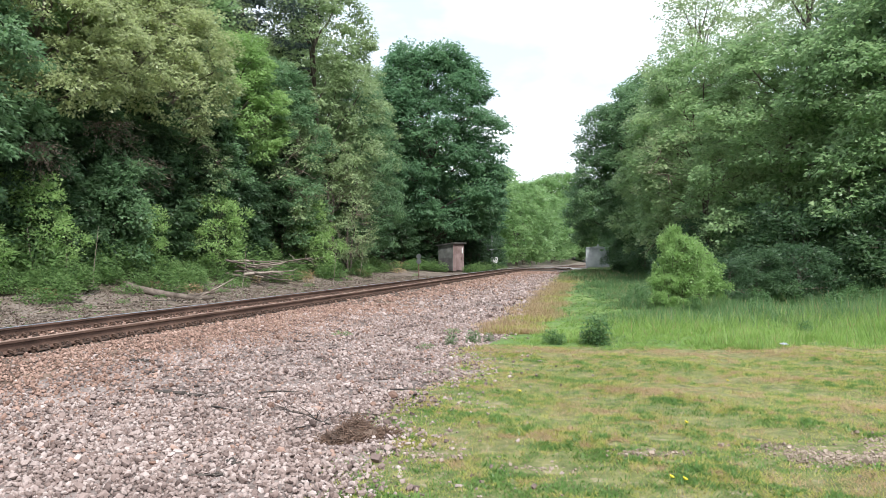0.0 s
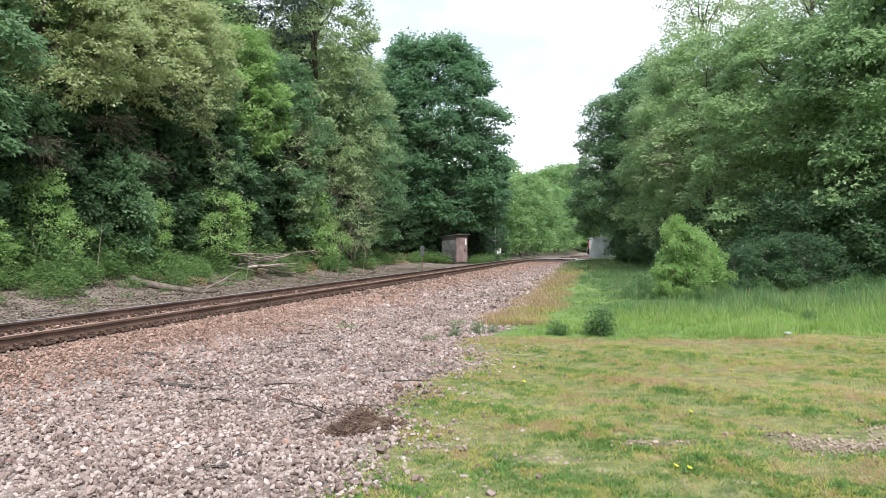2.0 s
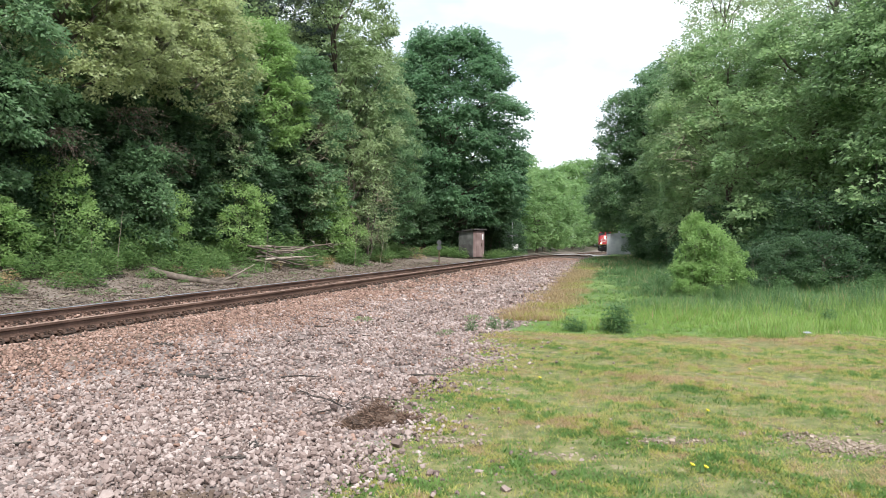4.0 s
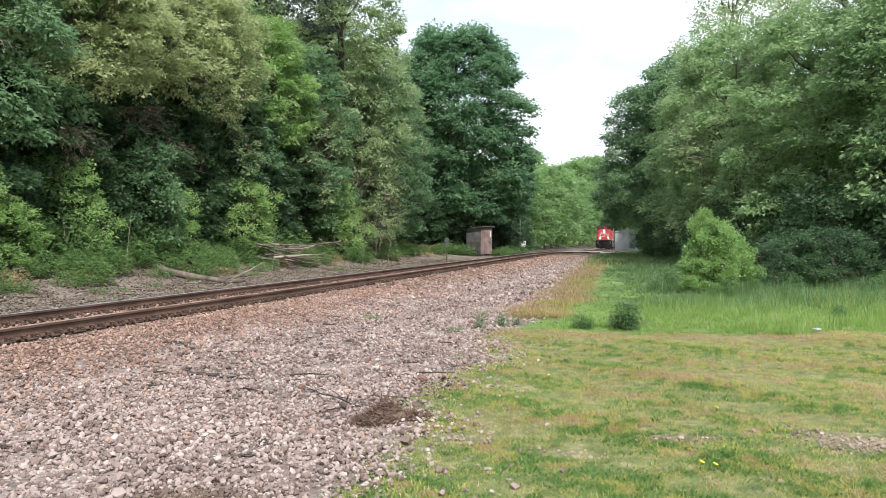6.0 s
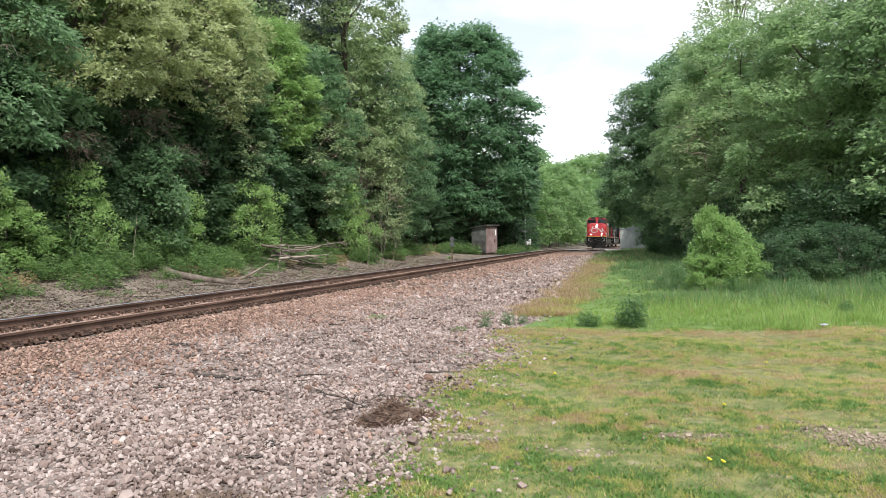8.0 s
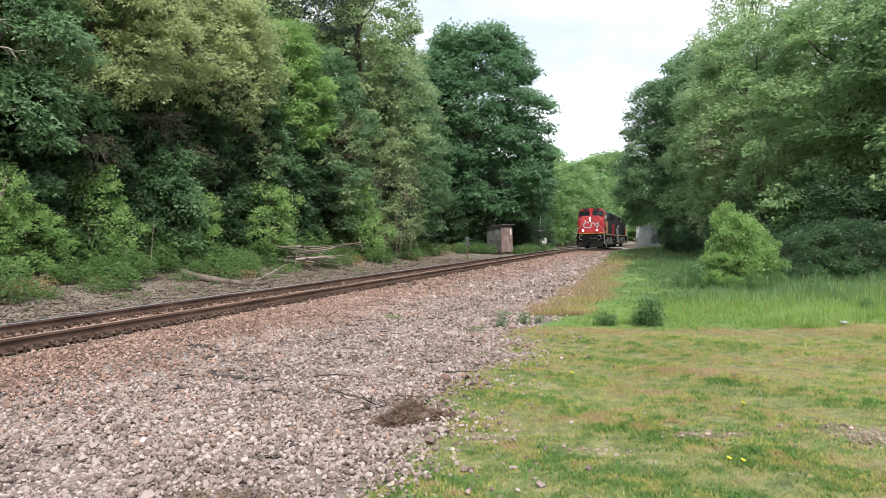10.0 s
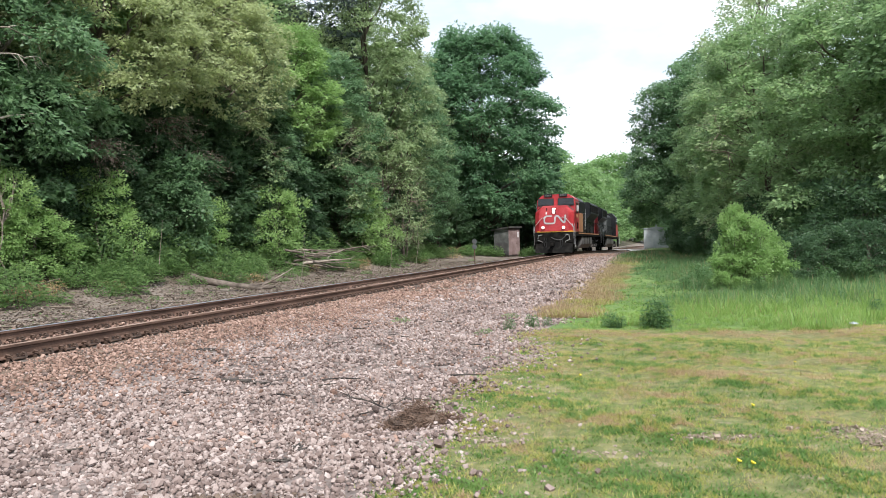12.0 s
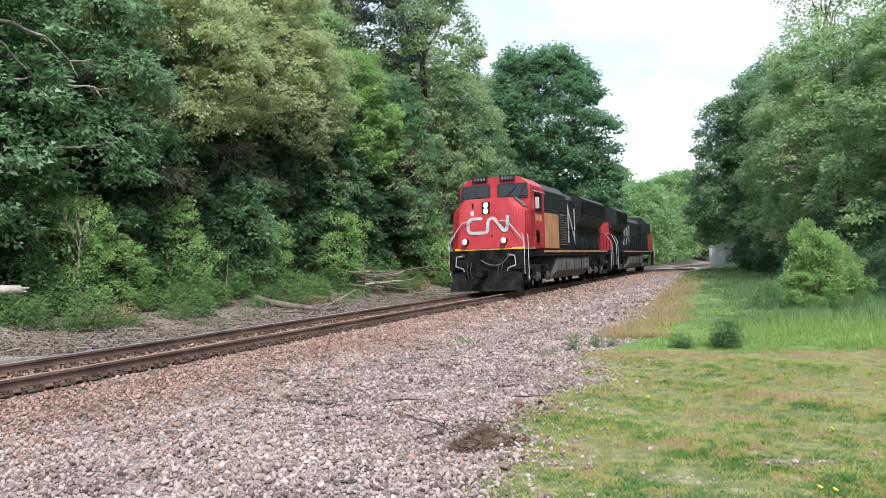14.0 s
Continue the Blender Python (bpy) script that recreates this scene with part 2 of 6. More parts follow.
def prism(bm, outline, axis, a, b):
    """An outline of 2D corners pushed from a to b along an axis: 'x' takes (y, z), 'y' takes (x, z), 'z' takes (x, y)."""
    def corner(p, w):
        return {"x": (w, p[0], p[1]), "y": (p[0], w, p[1]), "z": (p[0], p[1], w)}[axis]
    lo = [bm.verts.new(corner(p, a)) for p in outline]
    hi = [bm.verts.new(corner(p, b)) for p in outline]
    fs = [bm.faces.new(lo), bm.faces.new(hi)]
    for i in range(len(lo)):
        j = (i + 1) % len(lo)
        fs.append(bm.faces.new((lo[i], lo[j], hi[j], hi[i])))
    bmesh.ops.recalc_face_normals(bm, faces=fs)
    return bm


def tubes(paths, sides=6):
    """Tapered tubes along paths of (points, radii); returns arrays of corners and four-sided faces."""
    V, F, n = [], [], 0
    for pts, rad in paths:
        pts = np.asarray(pts, float)
        d = np.gradient(pts, axis=0)
        d /= np.linalg.norm(d, axis=1)[:, None] + 1e-9
        ref = np.where(np.abs(d[:, 2:3]) > 0.9, np.array([[1.0, 0, 0]]), np.array([[0, 0, 1.0]]))
        s = np.cross(d, ref)
        s /= np.linalg.norm(s, axis=1)[:, None] + 1e-9
        t = np.cross(d, s)
        a = np.linspace(0, 2 * np.pi, sides, endpoint=False)
        ring = pts[:, None] + (s[:, None] * np.cos(a)[None, :, None] + t[:, None] * np.sin(a)[None, :, None]) * np.asarray(rad, float)[:, None, None]
        V.append(ring.reshape(-1, 3))
        k = len(pts)
        i, j = np.meshgrid(np.arange(k - 1), np.arange(sides), indexing="ij")
        j2 = (j + 1) % sides
        F.append(np.stack([n + i * sides + j, n + i * sides + j2, n + (i + 1) * sides + j2, n + (i + 1) * sides + j], -1).reshape(-1, 4))
        n += k * sides
    return np.concatenate(V), np.concatenate(F)


def small_leaves(at, way, up, length, width):
    """Small leaves and blades of one triangle each."""
    way = way / (np.linalg.norm(way, axis=1)[:, None] + 1e-9)
    side = np.cross(way, up)
    side *= (width / (np.linalg.norm(side, axis=1) + 1e-9))[:, None] * 0.5
    V = np.stack([at + side, at + way * length[:, None], at - side], 1).reshape(-1, 3)
    return V, np.arange(len(at) * 3).reshape(-1, 3)


def leaf_arrays(at, way, up, length, width, fold=0.25):
    """Folded leaves of two triangles each."""
    way = way / (np.linalg.norm(way, axis=1)[:, None] + 1e-9)
    side = np.cross(way, up)
    side /= np.linalg.norm(side, axis=1)[:, None] + 1e-9
    top = np.cross(side, way)
    L, W = length[:, None], width[:, None]
    tip = at + way * L - top * L * 0.12
    mid = at + way * L * 0.45
    a = mid + side * W * 0.5 + top * W * fold
    b = mid - side * W * 0.5 + top * W * fold
    V = np.stack([at, a, tip, b], 1).reshape(-1, 3)
    k = np.arange(len(at))[:, None] * 4
    F = np.stack([k + [0, 1, 2], k + [0, 2, 3]], 1).reshape(-1, 3)
    return V, F


def unit(rng, n):
    v = rng.normal(size=(n, 3))
    return v / np.linalg.norm(v, axis=1)[:, None]

# ---- the ground: one sheet to the horizon, with ballast, lawn, rank grass, litter and forest floor ----
GRASS_FRONT = 13.7                             # where the mown lawn ends and the rank grass begins


def grass_front(x):
    return GRASS_FRONT + 0.3 * np.sin(x * 1.1) + 0.18 * np.sin(x * 2.9 + 2)


def build_ground():
    us = np.unique(np.concatenate([[-2500, -900, -300, -120, -60, -35, -24], np.arange(-18, 18.01, 0.4), [21, 26, 35, 60, 120, 300, 900, 2500]]))
    ys = np.unique(np.concatenate([[-900, -300, -100, -40, -15, -6], np.arange(-2, 60, 0.5), np.arange(60, 240, 4), [260, 320, 450, 800, 1600, 3500]]))
    U, Y = np.meshgrid(us, ys, indexing="ij")
    X = on_line(U, Y)
    V = np.stack([X, Y, ground_z(X, Y)], -1).reshape(-1, 3)
    nu, ny = len(us), len(ys)
    i, j = np.meshgrid(np.arange(nu - 1), np.arange(ny - 1), indexing="ij")
    F = np.stack([i * ny + j, (i + 1) * ny + j, (i + 1) * ny + j + 1, i * ny + j + 1], -1).reshape(-1, 4)
    um = ((us[:-1] + us[1:]) / 2)[i].ravel()
    ym = ((ys[:-1] + ys[1:]) / 2)[j].ravel()
    xm = on_line(um, ym)
    edge = gravel_edge(ym)
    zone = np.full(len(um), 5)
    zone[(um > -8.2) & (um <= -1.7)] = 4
    zone[(um > -1.7) & (um <= 2.7)] = 0
    zone[(um > 2.7) & (um <= edge)] = 1
    zone[(um > edge)] = 3
    zone[(um > edge) & (ym < grass_front(xm))] = 2
    mats = [
        # both stone beds are toned down to paint shade between the loose stones
        material("brown ballast bed toned as gap shade", [(0.05, 0.032, 0.023), (0.10, 0.066, 0.047), (0.19, 0.135, 0.10)], 2, 28, 0.95, bump=0.8),
        material("grey stone bed toned as gap shade", [(0.075, 0.058, 0.051), (0.16, 0.128, 0.114), (0.28, 0.235, 0.215)], 2, 26, 0.95, bump=0.8),
        material("thin lawn soil", [(0.065, 0.08, 0.024), (0.125, 0.14, 0.044), (0.21, 0.195, 0.08)], 5.5, 60, 0.95, bump=0.6,
                 wear=(0.27, 0.22, 0.15), wear_at=0.61),
        material("soil under rank grass", [(0.05, 0.09, 0.022), (0.09, 0.15, 0.035), (0.15, 0.21, 0.06)], 0.5, 12, 0.95, bump=0.5),
        material("dry leaf litter and cinders", [(0.081, 0.062, 0.050), (0.149, 0.118, 0.096), (0.229, 0.192, 0.164)], 1.1, 22, 0.95, bump=0.8,
                 wear=(0.10, 0.10, 0.045), wear_at=0.62),
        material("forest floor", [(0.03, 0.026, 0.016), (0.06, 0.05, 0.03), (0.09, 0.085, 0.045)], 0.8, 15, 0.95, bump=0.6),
    ]
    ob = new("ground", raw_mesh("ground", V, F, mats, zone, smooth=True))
    tagged(ob, "level ground with grey ballast, a patchy mown lawn and shaded forest floor", "ground", kind="structure")


build_ground()


def stones(name, label, count, place, size, mat, seed, fine=False):
    """Angular crushed stones lying on the ground, joined."""
    rng = np.random.default_rng(seed)
    x, y = place(rng, count)
    keep = np.isfinite(x)
    x, y = x[keep], y[keep]
    n = len(x)
    if fine:      # twenty faces where the stones lie close by
        g = 0.618
        base = np.array([(0, -1, g), (0, -1, -g), (0, 1, g), (0, 1, -g), (-1, g, 0), (-1, -g, 0), (1, g, 0), (1, -g, 0), (g, 0, 1), (-g, 0, 1), (g, 0, -1), (-g, 0, -1)], float) * 0.9
        hull = bmesh.new()
        for p in base:
            hull.verts.new(p)
        bmesh.ops.convex_hull(hull, input=hull.verts[:])
        hull.verts.index_update()
        tri = np.array([[v.index for v in f.verts] for f in hull.faces])
        hull.free()
    else:
        base = np.array([(a, b, c) for c in (-1, 1) for b in (-1, 1) for a in (-1, 1)], float)
        tri = np.array([(0, 2, 3), (0, 3, 1), (4, 5, 7), (4, 7, 6), (0, 1, 5), (0, 5, 4), (2, 6, 7), (2, 7, 3), (0, 4, 6), (0, 6, 2), (1, 3, 7), (1, 7, 5)])
    s = size(rng, n, y) * 0.5
    shape = np.stack([s * rng.uniform(0.75, 1.3, n), s * rng.uniform(0.65, 1.0, n), s * rng.uniform(0.5, 0.9, n)], -1)
    P = base[None] * (rng.uniform(0.7, 1.1, (n, len(base), 1)) * rng.uniform(0.66, 1.12, (n, len(base), 3)) if fine else rng.uniform(0.55, 1.0, (n, 8, 3))) * shape[:, None]
    a, t, r = rng.uniform(0, 6.283, n), rng.normal(0, 0.6, n), rng.normal(0, 0.6, n)
    ca, sa, ct, st, cr, sr = np.cos(a), np.sin(a), np.cos(t), np.sin(t), np.cos(r), np.sin(r)
    X, Y, Z = P[..., 0], P[..., 1], P[..., 2]
    Y, Z = Y * ct[:, None] - Z * st[:, None], Y * st[:, None] + Z * ct[:, None]
    X, Z = X * cr[:, None] - Z * sr[:, None], X * sr[:, None] + Z * cr[:, None]
    X, Y = X * ca[:, None] - Y * sa[:, None], X * sa[:, None] + Y * ca[:, None]
    z = ground_z(x, y) + s * rng.uniform(-0.1, 0.95, n)
    V = np.stack([X + x[:, None], Y + y[:, None], Z + z[:, None]], -1).reshape(-1, 3)
    F = (tri[None] + np.arange(n)[:, None, None] * len(base)).reshape(-1, 3)
    ob = new(name, raw_mesh(name, V, F, [mat]))
    return tagged(ob, label, "gravel", kind="stuff")


def in_wedge(rng, n, y0, y1, u0, u1, power=1.0):
    """Points on the near side of the line, kept to the ground that the view crosses."""
    y = y0 + (y1 - y0) * rng.uniform(0, 1, n) ** power
    lo = np.maximum(u0, off_line(-0.80 * y - 0.6, y))
    hi = np.minimum(u1, gravel_edge(y) + rng.normal(0, 0.14, n))
    u = lo + (hi - lo) * rng.uniform(0, 1, n)
    x = on_line(u, y)
    return np.where(hi > lo, x, np.nan), y


def build_stones():
    def sized(mean):
        return lambda rng, n, y: mean * np.exp(rng.normal(0, 0.32, n)) * (1 + 0.004 * np.clip(y - 8, 0, 40))

    def mixed(lo, hi, side):
        # the rust-stained and the grey stones run into each other two to four metres from the line
        def place(rng, n):
            x, y = in_wedge(rng, n, lo, hi, 0.98, 9.5)
            u = off_line(np.nan_to_num(x), y)
            brown = np.maximum(0.10, 1 / (1 + np.exp((u - 3.7 - 0.4 * np.sin(y * 0.9)) * 1.6))) + 0.3 * np.exp(-((y - 5.0) / 0.55) ** 2)
            pick = rng.uniform(0, 1, n) < brown
            bare = ((x + 1.72) / 0.62) ** 2 + ((y - 4.72) / 0.24) ** 2 < rng.uniform(0.5, 1.5, n)     # a spot where the soil shows
            return np.where((pick == side) & ~(bare & (rng.uniform(0, 1, n) < 0.8)), x, np.nan), y
        return place
    stones("gravel", "loose pinkish grey crushed stone beside the track", 34000, mixed(3.6, 9, False), sized(0.041), M["stone_grey"], 1, True)
    stones("gravel", "loose pinkish grey crushed stone beside the track", 32000, mixed(9, 20, False), sized(0.043), M["stone_grey"], 2, True)
    stones("gravel", "pale grey crushed stone strewn along the track", 17000, mixed(20, 60, False), sized(0.058), M["stone_grey"], 3)
    stones("ballast", "rust-stained brown ballast on the track shoulder", 42000, mixed(6, 24, True), sized(0.043), M["stone_brown"], 4, True)
    stones("ballast", "rust-stained brown ballast on the track shoulder", 10000, mixed(24, 70, True), sized(0.058), M["stone_brown"], 5)

    def far_side(rng, n):
        y = rng.uniform(9, 45, n)
        return on_line(-rng.uniform(0.9, 1.9, n) - rng.exponential(0.35, n), y), y
    stones("ballast", "dull ballast on the far side of the track", 9000, far_side, sized(0.042), M["stone_brown"], 6)

    def between(rng, n):
        y = rng.uniform(8, 60, n)
        return on_line(rng.uniform(-0.64, 0.64, n), y), y
    stones("ballast", "brown ballast lying between the two rails", 9000, between, sized(0.034), M["stone_brown"], 7)


build_stones()


def blades(name, label, category, x, y, length, width, mats, index, lean, seed, turn=None):
    rng = np.random.default_rng(seed)
    n = len(x)
    at = np.stack([x, y, ground_z(x, y) - 0.01], -1)
    a = rng.uniform(0, 6.283, n) if turn is None else turn
    way = np.stack([np.cos(a) * lean, np.sin(a) * lean, np.ones(n)], -1)
    up = np.stack([-np.cos(a), -np.sin(a), np.full(n, 0.3)], -1)
    V, F = small_leaves(at, way, up, length, width)
    ob = new(name, raw_mesh(name, V, F, mats, index))
    return tagged(ob, label, category, kind="stuff")


def patchy(x, y, scale, seed):
    return np.array([noise.noise((a * scale + seed, b * scale - seed, seed * 0.37)) for a, b in zip(x, y)])


DIRT = [(3.25, 6.45, 0.6, 0.42), (4.05, 6.65, 0.6, 0.4), (4.9, 6.5, 0.5, 0.3), (5.6, 7.5, 0.5, 0.25), (0.75, 6.05, 0.3, 0.14), (1.75, 6.35, 0.42, 0.12), (-0.1, 6.5, 0.3, 0.15)]
DRY = [(4.6, 8.2, 0.8, 0.45), (5.4, 8.6, 0.8, 0.4), (0.9, 7.0, 0.5, 0.25), (2.9, 7.4, 0.35, 0.2), (2.6, 9.3, 1.0, 0.4), (1.4, 8.2, 0.5, 0.3), (4.2, 10.3, 1.3, 0.4), (0.4, 11.8, 0.9, 0.4), (2.9, 5.5, 0.5, 0.3), (0.0, 6.6, 0.4, 0.5), (3.6, 13.0, 3.0, 0.5)]


def build_grass():
    rng = np.random.default_rng(21)
    # mown lawn, with bare and dry patches of their own shape
    n = 430000
    y = 4.2 + 9.9 * rng.uniform(0, 1, n) ** 0.9
    lo = on_line(gravel_edge(y), y) - np.abs(rng.normal(0, 0.16, n))
    x = lo + (0.66 * y + 0.8 - lo) * rng.uniform(0, 1, n)
    ok = y < grass_front(x) + 0.2
    x, y = x[ok], y[ok]
    p, q = patchy(x, y, 0.8, 3.0), patchy(x, y, 3.1, 8.0)
    bare = p * 0.5 + q * 0.7 < -0.42
    for bx, by, rx, ry in DIRT:
        bare |= ((x - bx) / rx) ** 2 + ((y - by) / ry) ** 2 + 0.9 * q < 1
    bare &= rng.uniform(0, 1, len(x)) < 0.93
    x, y, p, q = x[~bare], y[~bare], p[~bare], q[~bare]
    dry = np.zeros(len(x))
    for bx, by, rx, ry in DRY:
        dry += np.exp(-((x - bx) / rx) ** 2 - ((y - by) / ry) ** 2)
    dry += 0.45 * np.exp(-((y - grass_front(x) + 0.5) / 0.5) ** 2)
    q2 = patchy(x, y, 8.0, 4.0)
    v = 0.3 * p + 0.65 * q + 1.05 * q2 - 0.7 * dry + 0.10 * np.clip(8.5 - y, 0, 2) + rng.normal(0, 0.22, len(x))
    kind = np.where(v > 0.2, 1, np.where(v < -0.4, 2, 0))
    length = np.where(kind == 1, rng.uniform(0.026, 0.068, len(x)), rng.uniform(0.026, 0.07, len(x)))
    width = np.where(kind == 1, rng.uniform(0.010, 0.024, len(x)), rng.uniform(0.006, 0.013, len(x)))
    blades("lawn_grass", "short patchy yellow-green mown grass with clover", "lawn", x, y, length, width,
           [M["lawn_blade"], M["lawn_green"], M["straw"]], kind, np.where(kind == 1, rng.uniform(0.7, 3.4, len(x)), rng.uniform(0.7, 3.2, len(x))), 31)
    # rank grass
    n = 190000
    y = 13.4 + 34 * rng.uniform(0, 1, n) ** 1.6
    lo = on_line(gravel_edge(y) + 0.4 + 0.04 * (y - 13) + 0.2 * np.exp(-((y - 22) / 5.5) ** 2), y) + rng.normal(0, 0.25, n)
    hi = np.minimum(0.62 * y + 1.5, 19.0)
    x = lo + (hi - lo) * rng.uniform(0, 1, n)
    # blades stand in tussocks and lean outwards from them
    k = rng.integers(0, n // 26, n)
    turn = rng.uniform(0, 6.283, n)
    spread = np.abs(rng.normal(0, 0.10, n))
    x, y = x[k] + np.cos(turn) * spread, y[k] + np.sin(turn) * spread
    size = rng.uniform(0.55, 1.35, n)[k]
    ok = (y > grass_front(x) + rng.normal(0, 0.12, n))
    x, y, turn, spread, size = x[ok], y[ok], turn[ok], spread[ok], size[ok]
    p = patchy(x, y, 0.35, 5.0)
    from_edge = np.clip((off_line(x, y) - gravel_edge(y) - 0.5) / 4.5, 0.3, 1)
    tall = np.clip(0.30 + 0.35 * p, 0.15, 0.6) * from_edge * np.clip((y - grass_front(x) + 0.5) / 1.2, 0.5, 1)
    tall = tall * (1 + 0.5 * np.clip((y - 16) / 5, 0, 1) * np.clip((x - 5) / 3, 0, 1))
    length = tall * size * rng.uniform(0.55, 1.2, len(x))
    kind = np.where(rng.uniform(0, 1, len(x)) < 0.05, 2, np.where(rng.uniform(0, 1, len(x)) < np.clip((y - 16.5) / 4, 0.04, 0.85) * np.clip((x - 1.5) / 4 + p, 0.25, 1.2), 1, 0))
    blades("tall_grass", "tall unmown green grass in front of the trees", "grass", x, y, length, rng.uniform(0.007, 0.014, len(x)) * (1 + 0.03 * (y - 13)),
           [M["tall_grass"], M["dark_grass"], M["straw"]], kind, rng.uniform(0.05, 0.8, len(x)) + spread * 4.0, 32, turn)
    # dry strip between stones and rank grass
    n = 30000
    y = 15.8 + 40 * rng.uniform(0, 1, n) ** 1.6
    x = on_line(gravel_edge(y) + rng.uniform(-0.5, 0.7, n) + rng.uniform(0, 1, n) * (0.03 * (y - 13) + 0.35 * np.exp(-((y - 22) / 5.5) ** 2)), y)
    reddish = patchy(x, y, 0.5, 2.0) + rng.normal(0, 0.2, n)
    kind = np.where(reddish > 0.32, 0, 1)
    blades("dry_grass", "low tan dry grass along the edge of the stones", "grass", x, y, rng.uniform(0.05, 0.18, n), rng.uniform(0.010, 0.022, n),
           [M["lawn_blade"], M["straw"]], kind, rng.uniform(0.2, 1.2, n), 33)
    # far verge on the near side, past the rank grass
    n = 14000
    y = 45 + 75 * rng.uniform(0, 1, n)
    x = on_line(gravel_edge(y) + rng.uniform(0, 7, n), y)
    blades("verge_grass", "low green grass on the far verge", "grass", x, y, rng.uniform(0.08, 0.3, n), rng.uniform(0.03, 0.06, n),
           [M["dark_grass"], M["straw"]], (rng.uniform(0, 1, n) < 0.2).astype(int), rng.uniform(0.2, 0.9, n), 34)


build_grass()


def build_litter():
    """Dead leaves and chips on the ground before the wood, and earth crumbs on the bare spots of the lawn."""
    rng = np.random.default_rng(41)
    n = 40000
    y = 15 + 42 * rng.uniform(0, 1, n) ** 1.2
    x = on_line(-rng.uniform(1.8, 9.6, n), y)
    at = np.stack([x, y, ground_z(x, y) + rng.uniform(0.0, 0.03, n)], -1)
    way = np.stack([rng.normal(0, 1, n), rng.normal(0, 1, n), rng.normal(0, 0.35, n)], -1)
    V, F = leaf_arrays(at, way, unit(rng, n) * 0.5 + np.array((0, 0, 1.0)), rng.uniform(0.05, 0.13, n), rng.uniform(0.025, 0.07, n), 0.2)
    mats = [material("dead leaf", [(0.073, 0.053, 0.040), (0.158, 0.122, 0.096), (0.277, 0.231, 0.195)], 0.8, 10, 0.9, bump=0, per_piece=0.8), M["weed"]]
    ob = new("leaf_litter", raw_mesh("leaf_litter", V, F, mats, np.repeat((rng.uniform(0, 1, n) < 0.06).astype(int), 2)))
    tagged(ob, "dead leaves and wood chips between track and wood", "leaf litter", kind="stuff")

    def on_dirt(rng, n):
        k = rng.choice(len(DIRT), n, p=(0.33, 0.27, 0.15, 0.15, 0.03, 0.04, 0.03))
        d = np.array(DIRT)[k]
        return d[:, 0] + rng.normal(0, 0.55, n) * d[:, 2], d[:, 1] + rng.normal(0, 0.55, n) * d[:, 3]
    stones("earth_crumbs", "loose earth crumbs and small pebbles on bare soil", 5000, on_dirt, lambda rng, n, y: 0.014 * np.exp(rng.normal(0, 0.45, n)), material("dry pinkish earth", [(0.14, 0.105, 0.08), (0.25, 0.195, 0.15), (0.37, 0.305, 0.245)], 4, 40, 0.95, bump=0.4, per_piece=0.7), 8)

    def on_spot(rng, n):
        return -1.72 + rng.normal(0, 0.32, n), 4.72 + rng.normal(0, 0.12, n)
    stones("earth_crumbs", "dark loose soil and grit among the stones", 4500, on_spot, lambda rng, n, y: 0.012 * np.exp(rng.normal(0, 0.5, n)), material("dark brown soil", [(0.06, 0.042, 0.032), (0.12, 0.085, 0.064), (0.20, 0.15, 0.115)], 4, 40, 0.95, bump=0.4, per_piece=0.7), 11)

    def strays(rng, n):
        y = rng.uniform(4.4, 13, n)
        return on_line(gravel_edge(y) + rng.exponential(0.35, n), y), y
    stones("gravel", "stray pale stones in the edge of the lawn", 600, strays, lambda rng, n, y: 0.028 * np.exp(rng.normal(0, 0.35, n)), M["stone_grey"], 9)


build_litter()


# ---- the railway line: two rails on ties with plates and spikes ----
RAIL_HALF = 0.7175 + 0.037


def sweep_rail(side):
    prof = [(-0.076, -0.012), (0.076, -0.012), (0.076, 0.004), (0.012, 0.03), (0.009, 0.126), (0.038, 0.142), (0.038, 0.178), (0.028, 0.186),
            (-0.028, 0.186), (-0.038, 0.178), (-0.038, 0.142), (-0.009, 0.126), (-0.012, 0.03), (-0.076, 0.004)]
    ys = np.concatenate([np.arange(-40, 60, 2.0), np.arange(60, 261, 5.0)])
    k = len(prof)
    V, F, idx = [], [], []
    for y in ys:
        for a, b in prof:
            u = side * RAIL_HALF + a
            V.append((on_line(u, y), y, rail_z(y) - side * float(cant(y)) - 0.186 + b))
    for i in range(len(ys) - 1):
        for j in range(k):
            F.append((i * k + j, i * k + (j + 1) % k, (i + 1) * k + (j + 1) % k, (i + 1) * k + j))
            idx.append(1 if j in (6, 7, 8) else 0)
    return raw_mesh("rail", V, F, [M["rail"], M["rail_top"] if side < 0 else M["rail_dull"]], idx)


